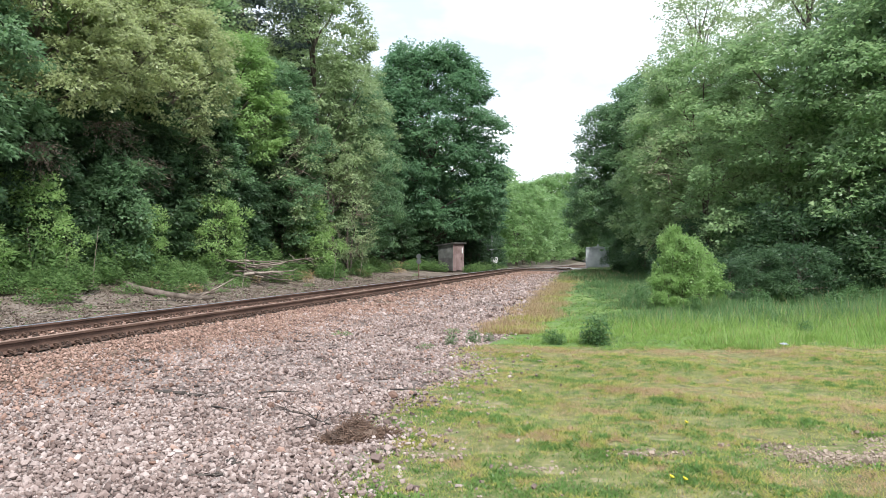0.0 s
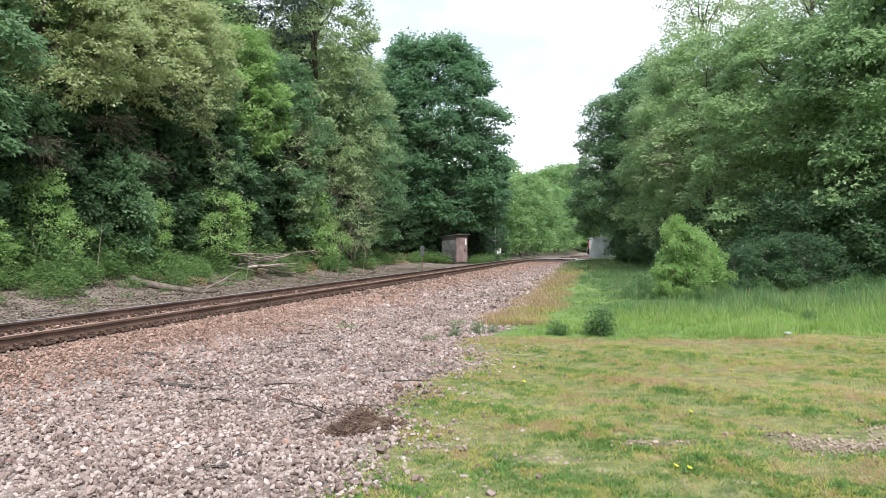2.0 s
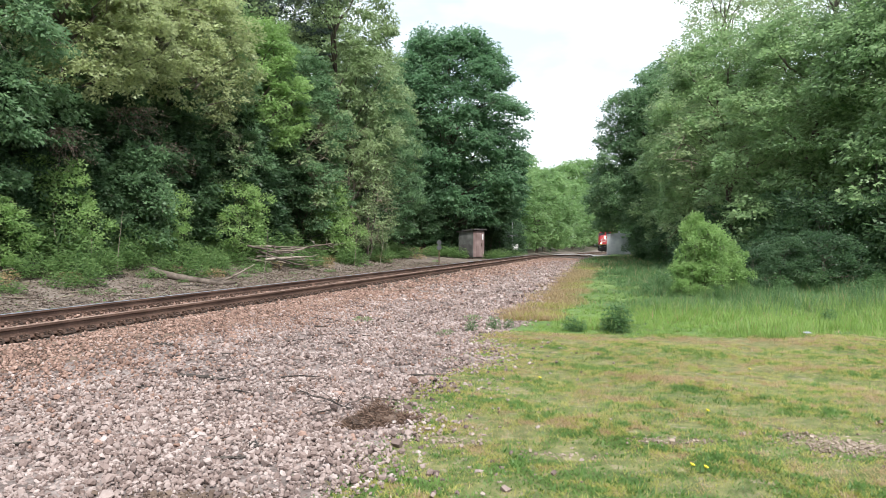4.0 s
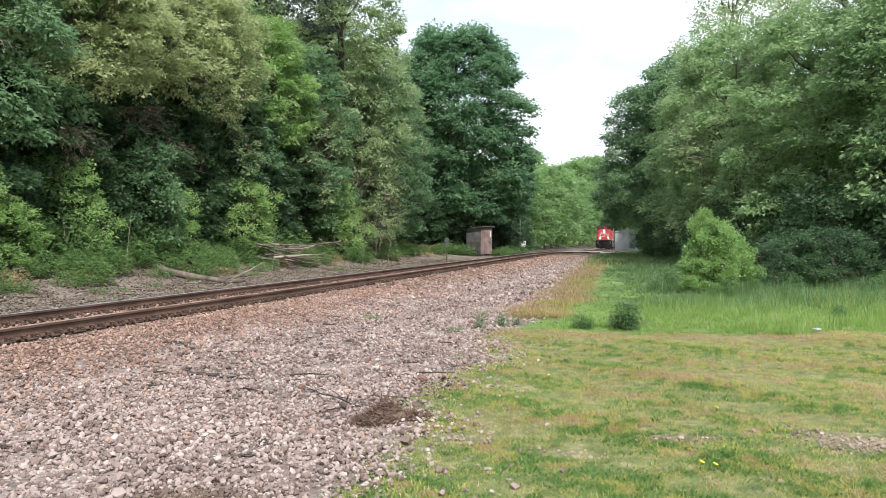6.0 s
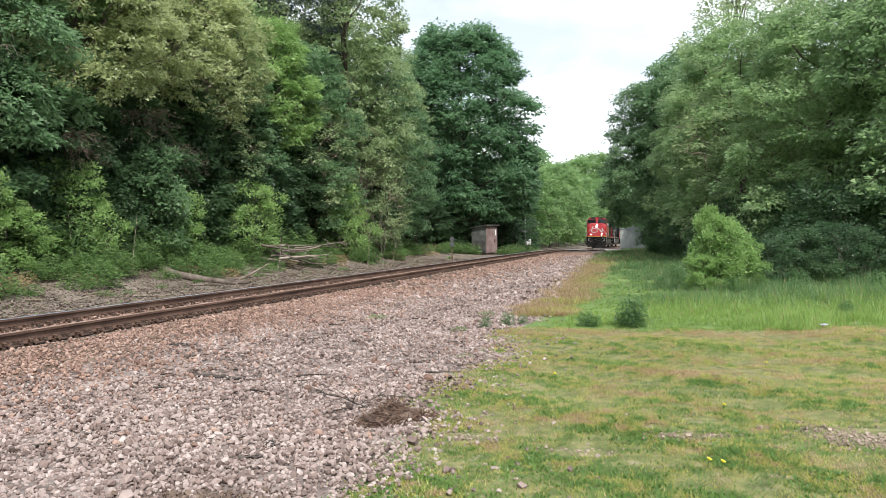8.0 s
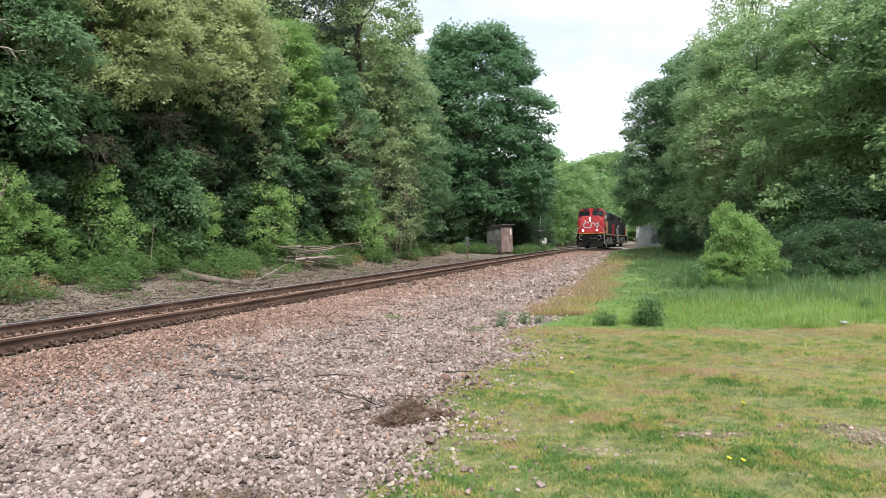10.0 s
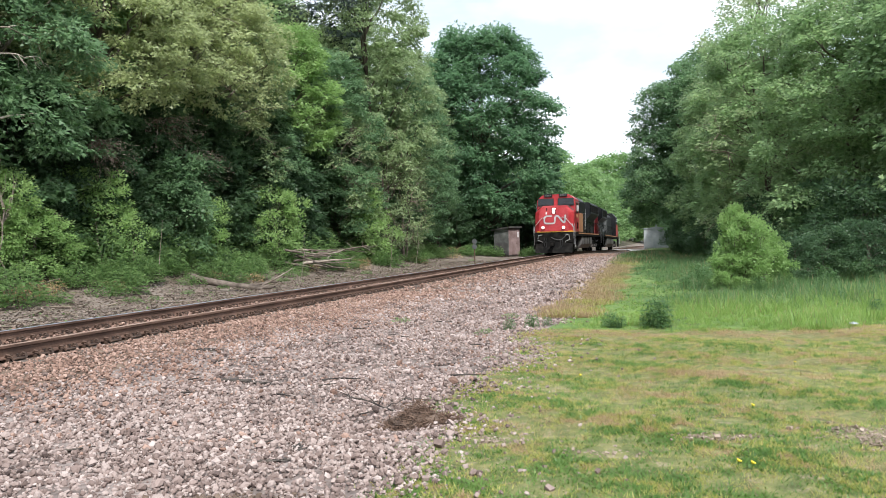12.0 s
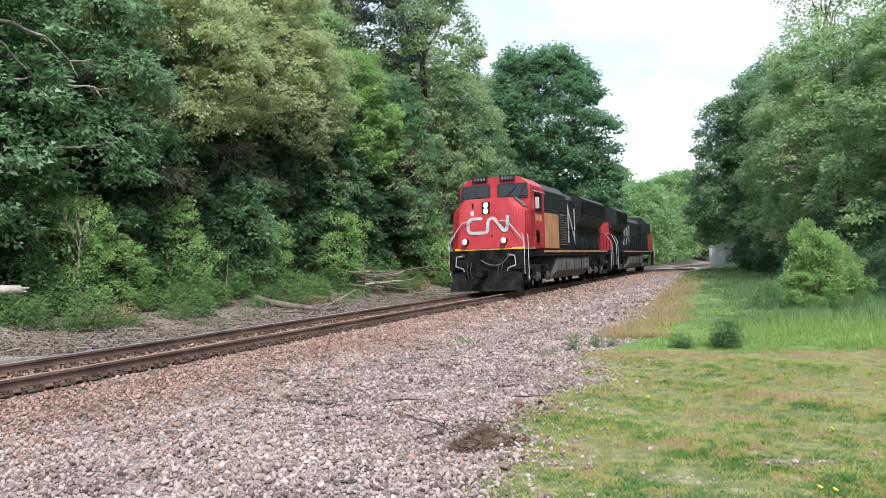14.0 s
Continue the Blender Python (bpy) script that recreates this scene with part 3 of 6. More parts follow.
def build_track():
    track = tagged(new("railway_track"), "straight single railway track with rusted rails on buried ties", "railway track", kind="structure")
    for side in (-1, 1):
        rail = new("rail", sweep_rail(side))
        rail.parent = track
        tagged(rail, "rusted steel rail with a worn bright head")
    bm = bmesh.new()
    box(bm, -1.3, 1.3, -0.115, 0.115, -0.17, 0.0, 0.012)
    me_tie = bpy.data.meshes.new("tie")
    bm.to_mesh(me_tie)
    me_tie.materials.append(M["tie"])
    bm.free()
    bm = bmesh.new()
    box(bm, -0.19, 0.19, -0.09, 0.09, 0, 0.022, 0.004)
    for a in (-0.09, 0.09):
        for b in (-0.055, 0.055):
            rod(bm, (a, b, 0.02), (a * 1.03, b, 0.062), 0.011, sides=6)
            box(bm, a - 0.02 + (0.012 if a < 0 else -0.012), a + 0.02 + (0.012 if a < 0 else -0.012), b - 0.016, b + 0.016, 0.05, 0.072)
    for b in (-0.125, 0.125):   # anchors clipped under the rail on both sides of the tie
        box(bm, -0.115, 0.115, b - 0.017, b + 0.017, -0.03, 0.014)
        for q in (-1, 1):
            pipe(bm, [(q * 0.05, b, 0.03), (q * 0.09, b * 1.15, 0.075), (q * 0.15, b * 1.05, 0.06), (q * 0.185, b * 0.9, 0.0)], 0.018, 5)
    me_plate = bpy.data.meshes.new("tie_plate")
    bm.to_mesh(me_plate)
    me_plate.materials.append(M["plate"])
    bm.free()
    rng = random.Random(5)
    y = 6.0
    count = 0
    while count < 240:
        dz = rail_z(y) - 0.186 - 0.022
        tie = new("tie", me_tie)
        tie.parent = track
        tie.matrix_basis = pose(centre_x(y) + rng.gauss(0, 0.02), y, dz - 0.015, 0, math.degrees(float(cant(y)) / 0.75), -math.degrees(HEAD) + rng.gauss(0, 0.8))
        if count < 130:
            for side in (-1, 1):
                pl = new("tie_plate", me_plate)
                pl.parent = track
                u = side * RAIL_HALF
                pl.matrix_basis = pose(centre_x(y) + u * ACROSS[0], y + u * ACROSS[1], dz - side * float(cant(y)), 0, 0, -math.degrees(HEAD))
        y += 0.495 * ALONG[1] + rng.gauss(0, 0.012)
        count += 1


build_track()

# ---- trees and shrubs ----
def crown_arrays(rng, centre, radii, lobes, sprays, leaves, leaf, droop=0.25, flat=0.5, ragged=1.0, lobe_size=0.38):
    """Leaves in sprays round lobes that sit on the crown's outline. Returns leaf arrays and the lobes' centres."""
    centre, radii = np.asarray(centre, float), np.asarray(radii, float)
    k = lobes
    h = (np.arange(k) + rng.uniform(0, 1, k)) / k
    turn = np.arange(k) * 2.399963 + rng.normal(0, 0.35, k)
    # a full round crown: wide from low down, closing over the top, with an uneven outline
    girth = np.where(h < 0.3, 0.72 + 0.28 * np.sin(h / 0.3 * np.pi / 2), np.sqrt(np.clip(1 - ((h - 0.3) / 0.74) ** 2, 0.02, 1)))
    reach = girth * np.where(rng.uniform(0, 1, k) < 0.78, rng.uniform(0.95 - 0.27 * ragged, 0.95, k), rng.uniform(0.25, 0.68, k))
    hub = centre + np.stack([np.cos(turn) * reach, np.sin(turn) * reach, h * 1.84 - 0.92], -1) * radii
    d = np.stack([np.cos(turn), np.sin(turn), (h - 0.35) * 1.6], -1)
    d /= np.linalg.norm(d, axis=1)[:, None]
    size = lobe_size * radii[0] * rng.uniform(0.55, 1.25, k)
    n = k * sprays
    own = np.repeat(np.arange(k), sprays)
    out = unit(rng, n)
    out[:, 2] = np.abs(out[:, 2]) * 0.9 - 0.15
    out += d[own] * 0.55
    out /= np.linalg.norm(out, axis=1)[:, None]
    root = hub[own] + out * (size[own] * rng.uniform(0.62, 1.05, n))[:, None]
    m = n * leaves
    own2 = np.repeat(np.arange(n), leaves)
    o2 = out[own2]
    fan = unit(rng, m)
    fan[:, 2] *= flat
    spread = leaf * 2.6
    at = root[own2] + fan * spread * rng.uniform(0.15, 1.0, m)[:, None]
    way = fan + o2 * 0.6
    way[:, 2] -= droop + rng.uniform(0, 0.5, m)
    up = unit(rng, m) * 0.7 + np.array((0, 0, 0.55)) + o2 * 0.9
    length = leaf * rng.uniform(0.65, 1.3, m)
    V, F = small_leaves(at, way, up, length, length * rng.uniform(0.65, 1.0, m))
    return V, F, hub


def branch(rng, a, b, r0, r1, steps=5, sag=0.0, wob=0.05):
    a, b = np.asarray(a, float), np.asarray(b, float)
    t = np.linspace(0, 1, steps)[:, None]
    p = a + (b - a) * t + rng.normal(0, wob, (steps, 3)) * np.linalg.norm(b - a) * np.sin(t * np.pi)
    p[:, 2] += sag * np.sin(t[:, 0] * np.pi)
    return p, np.linspace(r0, r1, steps)


def make_tree(name, label, category, height, radius, crown_low, leaf_mat, seed, lobes=60, sprays=26, leaves=11, leaf=0.16,
              trunk=0.22, droop=0.25, flat=0.5, stems=1, lobe_size=0.38, limb_count=16, bare=0, ragged=1.0):
    """A trunk or stems with limbs, and a crown of many leaves."""
    rng = np.random.default_rng(seed)
    thing = tagged(new(name), label, category)
    mid = (height + crown_low) / 2
    V, F, hub = crown_arrays(rng, (0, 0, mid), (radius, radius, (height - crown_low) / 2), lobes, sprays, leaves, leaf, droop, flat, ragged, lobe_size)
    V[:, 2] = np.maximum(V[:, 2], 0.03)
    crown = new("crown", raw_mesh("crown", V, F, [leaf_mat]))
    crown.parent = thing
    paths = []
    tops = []
    for s in range(stems):
        base = np.array((rng.normal(0, 0.12), rng.normal(0, 0.12), -0.15)) * (stems > 1) + np.array((0, 0, -0.15))
        lean = np.array((rng.normal(0, 0.25), rng.normal(0, 0.25), 0)) * (0.35 if stems == 1 else 0.9) * radius * 0.35
        top = np.array((lean[0], lean[1], height * (0.86 if stems == 1 else rng.uniform(0.6, 0.9))))
        p, r = branch(rng, base, top, trunk, trunk * 0.15, 8, wob=0.018)
        r[0] *= 1.35
        paths.append((p, r))
        tops.append(p)
    order = rng.permutation(len(hub))[:limb_count]
    for h in hub[order]:
        p = tops[rng.integers(len(tops))]
        ok = np.where(p[:, 2] < max(h[2] * 0.85, p[1, 2]))[0]
        start = p[ok[-1]] if len(ok) else p[1]
        paths.append(branch(rng, start, h, trunk * 0.36, trunk * 0.07, 5, 0.2))
        for _ in range(2):
            tip = h + unit(rng, 1)[0] * radius * 0.3
            paths.append(branch(rng, h, tip, trunk * 0.08, 0.008, 4))
    V, F = tubes(paths, 6)
    wood = new("trunk", raw_mesh("trunk", V, F, [M["bark"]], smooth=True))
    wood.parent = thing
    if bare:
        extra = []
        for h in hub[rng.permutation(len(hub))[:bare]]:
            for _ in range(7):
                tip = h * np.array((1.15, 1.15, 1)) + unit(rng, 1)[0] * radius * 0.4
                extra.append(branch(rng, h, tip, 0.018, 0.004, 5))
        V, F = tubes(extra, 4)
        tw = new("dead_spray", raw_mesh("dead_spray", V, F, [M["twig"]]))
        tw.parent = thing
        tagged(tw, "leafless grey-brown twigs", kind="stuff")
    return thing


PLANTED = set()


def plant(thing, x, y, turn=0.0, size=1.0, wide=1.0):
    """The first planting sets the thing itself, at its own size; later ones set copies."""
    m = pose(x, y, float(ground_z(x, y)) - 0.05, 0, 0, turn)
    if thing.name in PLANTED:
        return copy_thing(thing, m @ Matrix.Diagonal((size * wide, size * wide, size, 1)))
    thing.matrix_basis = m
    PLANTED.add(thing.name)
    return thing


def build_woods():
    rng = random.Random(11)
    dark = make_tree("broadleaf_tree", "dense dark green broadleaf tree at the wood's edge", "tree", 14, 4.0, 0.9, M["leaf_dark"], 1, 110, 36, 13, 0.155, lobe_size=0.28)
    olive = make_tree("flowering_tree", "olive-yellow flowering tree with fine leaves", "tree", 11.9, 3.9, 5.6, M["leaf_olive"], 2, 95, 38, 15, 0.115, lobe_size=0.29, bare=5)
    bright = make_tree("young_tree", "bright fresh green young tree in leaf", "tree", 12.4, 2.7, 5.6, M["leaf_bright"], 3, 70, 36, 14, 0.13, lobe_size=0.32)
    under = make_tree("understory_tree", "low dense tree toned dark for shade under the taller crowns", "tree", 6.6, 2.3, 0.2, M["leaf_shaded"], 17, 70, 34, 12, 0.14, 0.09, stems=3, lobe_size=0.3, limb_count=10, ragged=1.3)
    sapling = make_tree("young_tree", "green sapling with large leaves at the wood's edge", "tree", 4.6, 1.5, 0.2, M["leaf_dark"], 18, 44, 20, 11, 0.13, 0.05, 0.0, 0.95, stems=4, lobe_size=0.34, limb_count=10, ragged=1.7)
    tall = make_tree("tall_tree", "tall loose grey-green tree with drooping sprays", "tree", 20, 4.2, 4.0, M["leaf_grey"], 4, 120, 32, 12, 0.18, 0.26, 0.5, lobe_size=0.31, limb_count=26)
    airy = make_tree("airy_tree", "tall thin-leaved tree with sky showing through its crown", "tree", 20, 4.2, 5.0, M["leaf_grey"], 16, 90, 22, 11, 0.16, 0.2, 0.4, lobe_size=0.36, limb_count=34, ragged=1.7)
    scrub = make_tree("scrub_tree", "thin brownish scrub tree with bare twigs", "tree", 8.5, 2.3, 0.6, M["leaf_grey"], 5, 40, 16, 9, 0.13, 0.09, stems=3, bare=26)
    pine = make_tree("pine_tree", "dark old pine showing over the broadleaf trees", "tree", 22, 3.6, 9, M["needle"], 6, 46, 26, 12, 0.2, 0.25, 0.1, 0.25)
    maple = make_tree("maple_tree", "large full dark green maple tree behind the hut", "tree", 20.9, 7.0, 2.4, M["leaf_maple"], 7, 250, 40, 12, 0.25, 0.42, 0.35, 0.4, lobe_size=0.25, limb_count=40, ragged=0.75)
    fresh = make_tree("leafy_tree", "fresh mid-green broadleaf tree with layered leaves", "tree", 13.5, 4.2, 0.8, M["leaf_fresh"], 8, 110, 36, 13, 0.155, lobe_size=0.28)
    far = make_tree("distant_tree", "light green tree beyond the crossing", "tree", 13.5, 4.6, 0.5, M["leaf_far"], 9, 70, 16, 9, 0.36, lobe_size=0.3)
    shrub = make_tree("shrub", "dense shrub toned dark for shade under the trees", "shrub", 3.4, 1.8, 0.1, M["leaf_shaded"], 10, 28, 19, 10, 0.12, 0.05, stems=5, lobe_size=0.42, limb_count=8)
    bush = make_tree("shrub", "leafy shrub toned dark for shade at the foot of the trees", "shrub", 3.4, 1.8, 0.1, M["leaf_shaded"], 20, 34, 20, 11, 0.11, 0.05, 0.1, 0.9, stems=5, lobe_size=0.36, limb_count=10, ragged=1.5)
    edge = make_tree("broadleaf_tree", "dark green tree leaning out over the track verge", "tree", 15.8, 4.8, 2.4, M["leaf_dark"], 14, 130, 36, 12, 0.19, lobe_size=0.28)
    light = make_tree("shrub", "light green leafy shrub rising from the grass", "shrub", 3.1, 1.35, 0.05, M["leaf_bright"], 12, 44, 20, 12, 0.075, 0.03, -0.1, 0.95, stems=9, lobe_size=0.33, limb_count=22, ragged=1.8)

    meadow = make_tree("shrub", "light green leafy shrub rising from the tall grass", "shrub", 2.15, 1.0, -0.25, M["leaf_bright"], 19, 84, 17, 11, 0.062, 0.03, -0.35, 1.0, stems=11, lobe_size=0.2, limb_count=50, ragged=3.2)
    plant(meadow, 6.95, 22.6, 0)
    plant(meadow, 6.75, 22.9, 75, 1.12, 0.55)
    plant(meadow, 7.75, 23.2, 130, 0.78, 0.95)
    plant(meadow, 6.4, 22.3, 250, 0.5, 1.2)
    plant(bush, 16.8, 28.5, 40)
    for x, y, z in ((9.2, 25.0, 0.42), (10.4, 25.8, 0.5), (11.8, 26.0, 0.55)):
        plant(bush, x, y, rng.uniform(0, 360), z, 1.3)
    plant(light, -15.2, 22.6, 200)
    # the wood along the far side of the line
    plant(dark, -18.2, 20, 10)
    plant(dark, -17.0, 24.8, 130, 0.95)
    plant(olive, -15.6, 30, 0)
    plant(olive, -14.1, 35.8, 120, 1.05, 1.0)
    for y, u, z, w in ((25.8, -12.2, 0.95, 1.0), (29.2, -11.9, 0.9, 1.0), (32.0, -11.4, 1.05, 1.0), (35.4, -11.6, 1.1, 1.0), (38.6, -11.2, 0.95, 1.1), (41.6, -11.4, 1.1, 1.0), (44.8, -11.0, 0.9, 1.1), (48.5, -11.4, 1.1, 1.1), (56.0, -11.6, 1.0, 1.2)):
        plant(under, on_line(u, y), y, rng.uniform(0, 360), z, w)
    for y, u, z in ((31.2, -10.0, 0.8), (37.8, -10.2, 0.75), (54.0, -10.2, 0.9)):
        plant(sapling, on_line(u, y), y, rng.uniform(0, 360), z, 1.1)
    plant(dark, -13.6, 40, 220, 0.8)
    plant(bright, -11.6, 43.5, 0)
    plant(scrub, -9.6, 46, 0)
    plant(tall, -8.6, 53, 0)
    plant(tall, -7.4, 64, 200, 0.8, 1.0)
    plant(scrub, -7.2, 50, 140, 1.0)
    plant(scrub, -6.4, 53, 30, 0.8)
    plant(dark, -6.4, 58, 300, 0.92, 0.9)
    plant(dark, -10.6, 47, 45, 0.85)
    plant(scrub, -12.4, 37.6, 250, 0.85)
    plant(scrub, 14.2, 42.5, 80, 1.15, 1.3)
    # shade-toned trees added to fill and darken the gaps behind the hut
    for x, y, z in ((-4.4, 72.5, 0.9), (-7.4, 69.5, 1.0), (-3.0, 79.0, 1.2), (1.0, 83.0, 1.1), (-7.5, 78.0, 1.3), (4.4, 90.0, 0.9)):
        plant(under, x, y, rng.uniform(0, 360), z, 1.3)
    for y, d, s in ((22, 17, 1.15), (33, 17, 1.2), (45, 16, 1.15), (56, 15.5, 1.05)):
        plant(fresh, centre_x(y) - d, y, rng.uniform(0, 360), s)
    for y, d, s in ((27, 18, 0.85), (37, 15.5, 0.8), (42, 18, 0.95), (49, 17, 0.9), (62, 16, 0.85)):
        plant(tall, centre_x(y) - d, y, rng.uniform(0, 360), s, 1.15)
    plant(olive, centre_x(36) - 14.5, 36, 200, 1.35)
    plant(pine, centre_x(50) - 14.2, 50, 0)
    plant(pine, centre_x(58) - 19, 58, 100, 0.95)
    plant(maple, -1.35, 76, 0)
    y = 18.5
    while y < 62:
        plant(shrub, centre_x(y) - 11.0 + rng.uniform(-0.8, 0.5), y, rng.uniform(0, 360), rng.uniform(0.45, 1.05), rng.uniform(0.85, 1.2))
        y += rng.uniform(1.5, 2.6)
    y = 17
    while y < 64:
        plant(shrub, centre_x(y) - 15.5 + rng.uniform(-1, 1), y, rng.uniform(0, 360), rng.uniform(1.3, 1.8), 1.2)
        y += 3.2
    y = 16
    while y < 110:      # the wood goes on behind the front trees
        for d in (21,):
            plant(far, centre_x(y) - d - rng.uniform(0, 3), y + rng.uniform(-2, 2), rng.uniform(0, 360), rng.uniform(0.85, 1.1), 1.1)
        y += 5.5
    plant(light, -14.7, 23.6, 80, 0.7, 1.5)
    for x, y, s in ((-14.6, 27.5, 0.34), (-12.6, 32.5, 0.28), (-10.9, 37.5, 0.36), (-8.4, 47.5, 0.42), (-16.4, 22.0, 0.38)):
        plant(light, x, y, rng.uniform(0, 360), s * 3.2, rng.uniform(0.9, 1.2))
    # past the hut and the crossing
    plant(far, 12.0, 128, 0)
    for x, y, s in ((1.5, 92, 0.6), (4.6, 98, 0.5), (3.0, 112, 0.85), (8.0, 118, 0.9), (14.8, 143, 1.1), (18.0, 163, 1.15), (23.5, 188, 1.2), (30.0, 215, 1.2),
                    (38, 262, 1.5), (8, 140, 1.2), (12, 165, 1.4), (-4, 95, 1.1), (-8, 80, 1.1), (18, 205, 1.3), (30, 270, 1.3)):
        plant(far, x, y, rng.uniform(0, 360), s, rng.uniform(0.9, 1.15))

    for x, y, s in ((50, 332, 1.75), (59, 334, 1.65), (68, 330, 1.7), (78, 326, 1.7), (42, 320, 1.6)):
        plant(far, x, y, rng.uniform(0, 360), s * 1.5, 1.1)
    for x, y, s in ((46, 300, 1.0), (52, 316, 1.3), (60, 318, 1.2), (67, 316, 1.3), (76, 314, 1.2), (34, 240, 1.1)):
        plant(far, x, y, rng.uniform(0, 360), s, 1.2)
    # the wood on the near side
    plant(fresh, 18.6, 30.5, 75, 1.15)
    plant(fresh, 15.2, 45, 0)
    plant(fresh, 15.6, 35.5, 140, 0.86, 1.1)
    plant(fresh, 17.2, 57, 250, 1.02)
    plant(edge, 17.0, 75, 20)
    plant(airy, 17.6, 53, 90)
    plant(edge, 19.8, 73, 290, 1.17, 0.95)
    plant(airy, 19.0, 41, 190, 0.9)
    plant(fresh, 19.5, 64, 33, 1.1)
    plant(edge, 22.5, 86, 210, 1.0)
    plant(fresh, 28, 98, 300, 1.05)
    plant(airy, 22.5, 46, 170, 0.95)
    plant(dark, 21.5, 35, 280, 1.15)
    plant(sapling, 13.6, 34.5, 200, 0.8, 1.2)
    for x, y, s in ((37, 150, 1.0), (46, 175, 1.0), (30, 128, 0.9), (58, 205, 1.1), (76, 230, 1.2), (84, 262, 1.4), (33, 134, 1.0)):
        plant(far, x, y, rng.uniform(0, 360), s)
    for x, y in ((27, 30), (29, 38), (27, 46), (26, 55), (25, 64), (26, 74), (27, 84), (30, 94), (22, 27), (33, 106)):
        plant(far, x, y, rng.uniform(0, 360), rng.uniform(0.85, 1.1), 1.1)
    plant(edge, 27.6, 117, 100, 0.9)
    for x, y, s in ((12.6, 37, 0.9), (14.0, 31, 1.0), (12.8, 42, 0.8), (14.0, 49, 0.9), (14.8, 57, 0.9), (16.0, 65, 0.9), (16.5, 27.5, 1.1), (10.8, 34.5, 0.6), (18.0, 73, 1.0), (16.4, 70, 0.8), (25.0, 101, 1.2), (27.6, 113, 1.3), (22.8, 88, 1.2), (-3.6, 70.5, 1.1), (-5.4, 69, 1.2), (-2.6, 74.0, 0.8), (2.6, 77, 0.8), (-1.6, 75.5, 1.3), (0.6, 78.5, 1.4), (-5.0, 75, 1.5), (-8.0, 73, 1.4), (3.6, 82, 1.2)):
        plant(bush if x > 10 else shrub, x, y, rng.uniform(0, 360), s, 1.25)


build_woods()

# ---- the train: a red and black locomotive and a second unit coupled behind it, cab last ----
M.update({
    "red": material("weathered red paint", [(0.25, 0.016, 0.02), (0.33, 0.024, 0.03), (0.40, 0.05, 0.052)], 0.9, 14, 0.42, bump=0.04, wear=(0.22, 0.04, 0.038), wear_at=0.64),
    "tan": material("faded sooty red paint", [(0.26, 0.11, 0.05), (0.34, 0.17, 0.085), (0.42, 0.23, 0.12)], 1.2, 16, 0.6, bump=0.06),
    "black": material("dusty black paint", [(0.007, 0.008, 0.009), (0.014, 0.015, 0.017), (0.024, 0.024, 0.025)], 1.1, 18, 0.5, bump=0.05, spec=0.25, wear=(0.036, 0.033, 0.031), wear_at=0.66),
    "under": material("grimy underframe", [(0.004, 0.004, 0.004), (0.009, 0.0085, 0.008), (0.022, 0.02, 0.018)], 2.5, 25, 0.8, bump=0.2, spec=0.06),
    "grime": material("brown road dust on steel", [(0.022, 0.02, 0.018), (0.045, 0.04, 0.036), (0.08, 0.072, 0.064)], 2.0, 22, 0.85, bump=0.2),
    "tank": material("dusty grey tank paint", [(0.055, 0.05, 0.05), (0.09, 0.085, 0.083), (0.14, 0.13, 0.127)], 1.5, 20, 0.6, bump=0.05),
    "yellow": material("yellow stripe", [(0.55, 0.33, 0.02), (0.68, 0.43, 0.03), (0.75, 0.5, 0.06)], 3, 30, 0.6, bump=0),
    "white": material("off-white marking", [(0.55, 0.54, 0.53), (0.68, 0.67, 0.66), (0.76, 0.75, 0.74)], 3, 30, 0.6, bump=0),
    "silver": material("pale grey handrail paint", [(0.26, 0.26, 0.26), (0.34, 0.34, 0.34), (0.42, 0.42, 0.42)], 3, 30, 0.5, bump=0),
    "rubber": material("black rubber", [(0.012, 0.012, 0.012), (0.02, 0.02, 0.02)], 3, 30, 0.8, bump=0.05),
    "lamp": glowing("headlight", (1.0, 0.87, 0.66), 18.0),
})


def pane_material():
    mat = bpy.data.materials.new("cab glass")
    mat.use_nodes = True
    b = mat.node_tree.nodes["Principled BSDF"]
    b.inputs["Base Color"].default_value = (0.012, 0.015, 0.018, 1)
    b.inputs["Roughness"].default_value = 0.03
    b.inputs["Transmission Weight"].default_value = 0.0
    b.inputs["IOR"].default_value = 1.5
    return mat


M["pane"] = pane_material()
SPEED_Y, FRONT_END = 15.5, 30.0               # metres a second along y; where the front stands at the clip's end
UNIT = 22.6
FRONT = -1.25                                  # the front plate, measured back from the coupler
WHEEL_R = 0.53


def wheelset_mesh():
    bm = bmesh.new()
    rod(bm, (0, -1.0, 0), (0, 1.0, 0), 0.09, sides=10)
    for s in (-1, 1):
        rod(bm, (0, s * 0.69, 0), (0, s * 0.83, 0), WHEEL_R, WHEEL_R, 28)
        rod(bm, (0, s * 0.665, 0), (0, s * 0.69, 0), WHEEL_R + 0.028, WHEEL_R + 0.028, 28)
        rod(bm, (0, s * 0.83, 0), (0, s * 0.86, 0), 0.2, 0.17, 14)
        for k in range(6):
            a = k * math.pi / 3
            rod(bm, (0.3 * math.cos(a), s * 0.825, 0.3 * math.sin(a)), (0.3 * math.cos(a), s * 0.85, 0.3 * math.sin(a)), 0.035, sides=6)
    me = bpy.data.meshes.new("wheelset")
    bm.to_mesh(me)
    bm.free()
    me.materials.append(M["under"])
    return me


WHEELSET = wheelset_mesh()
AXLES = []


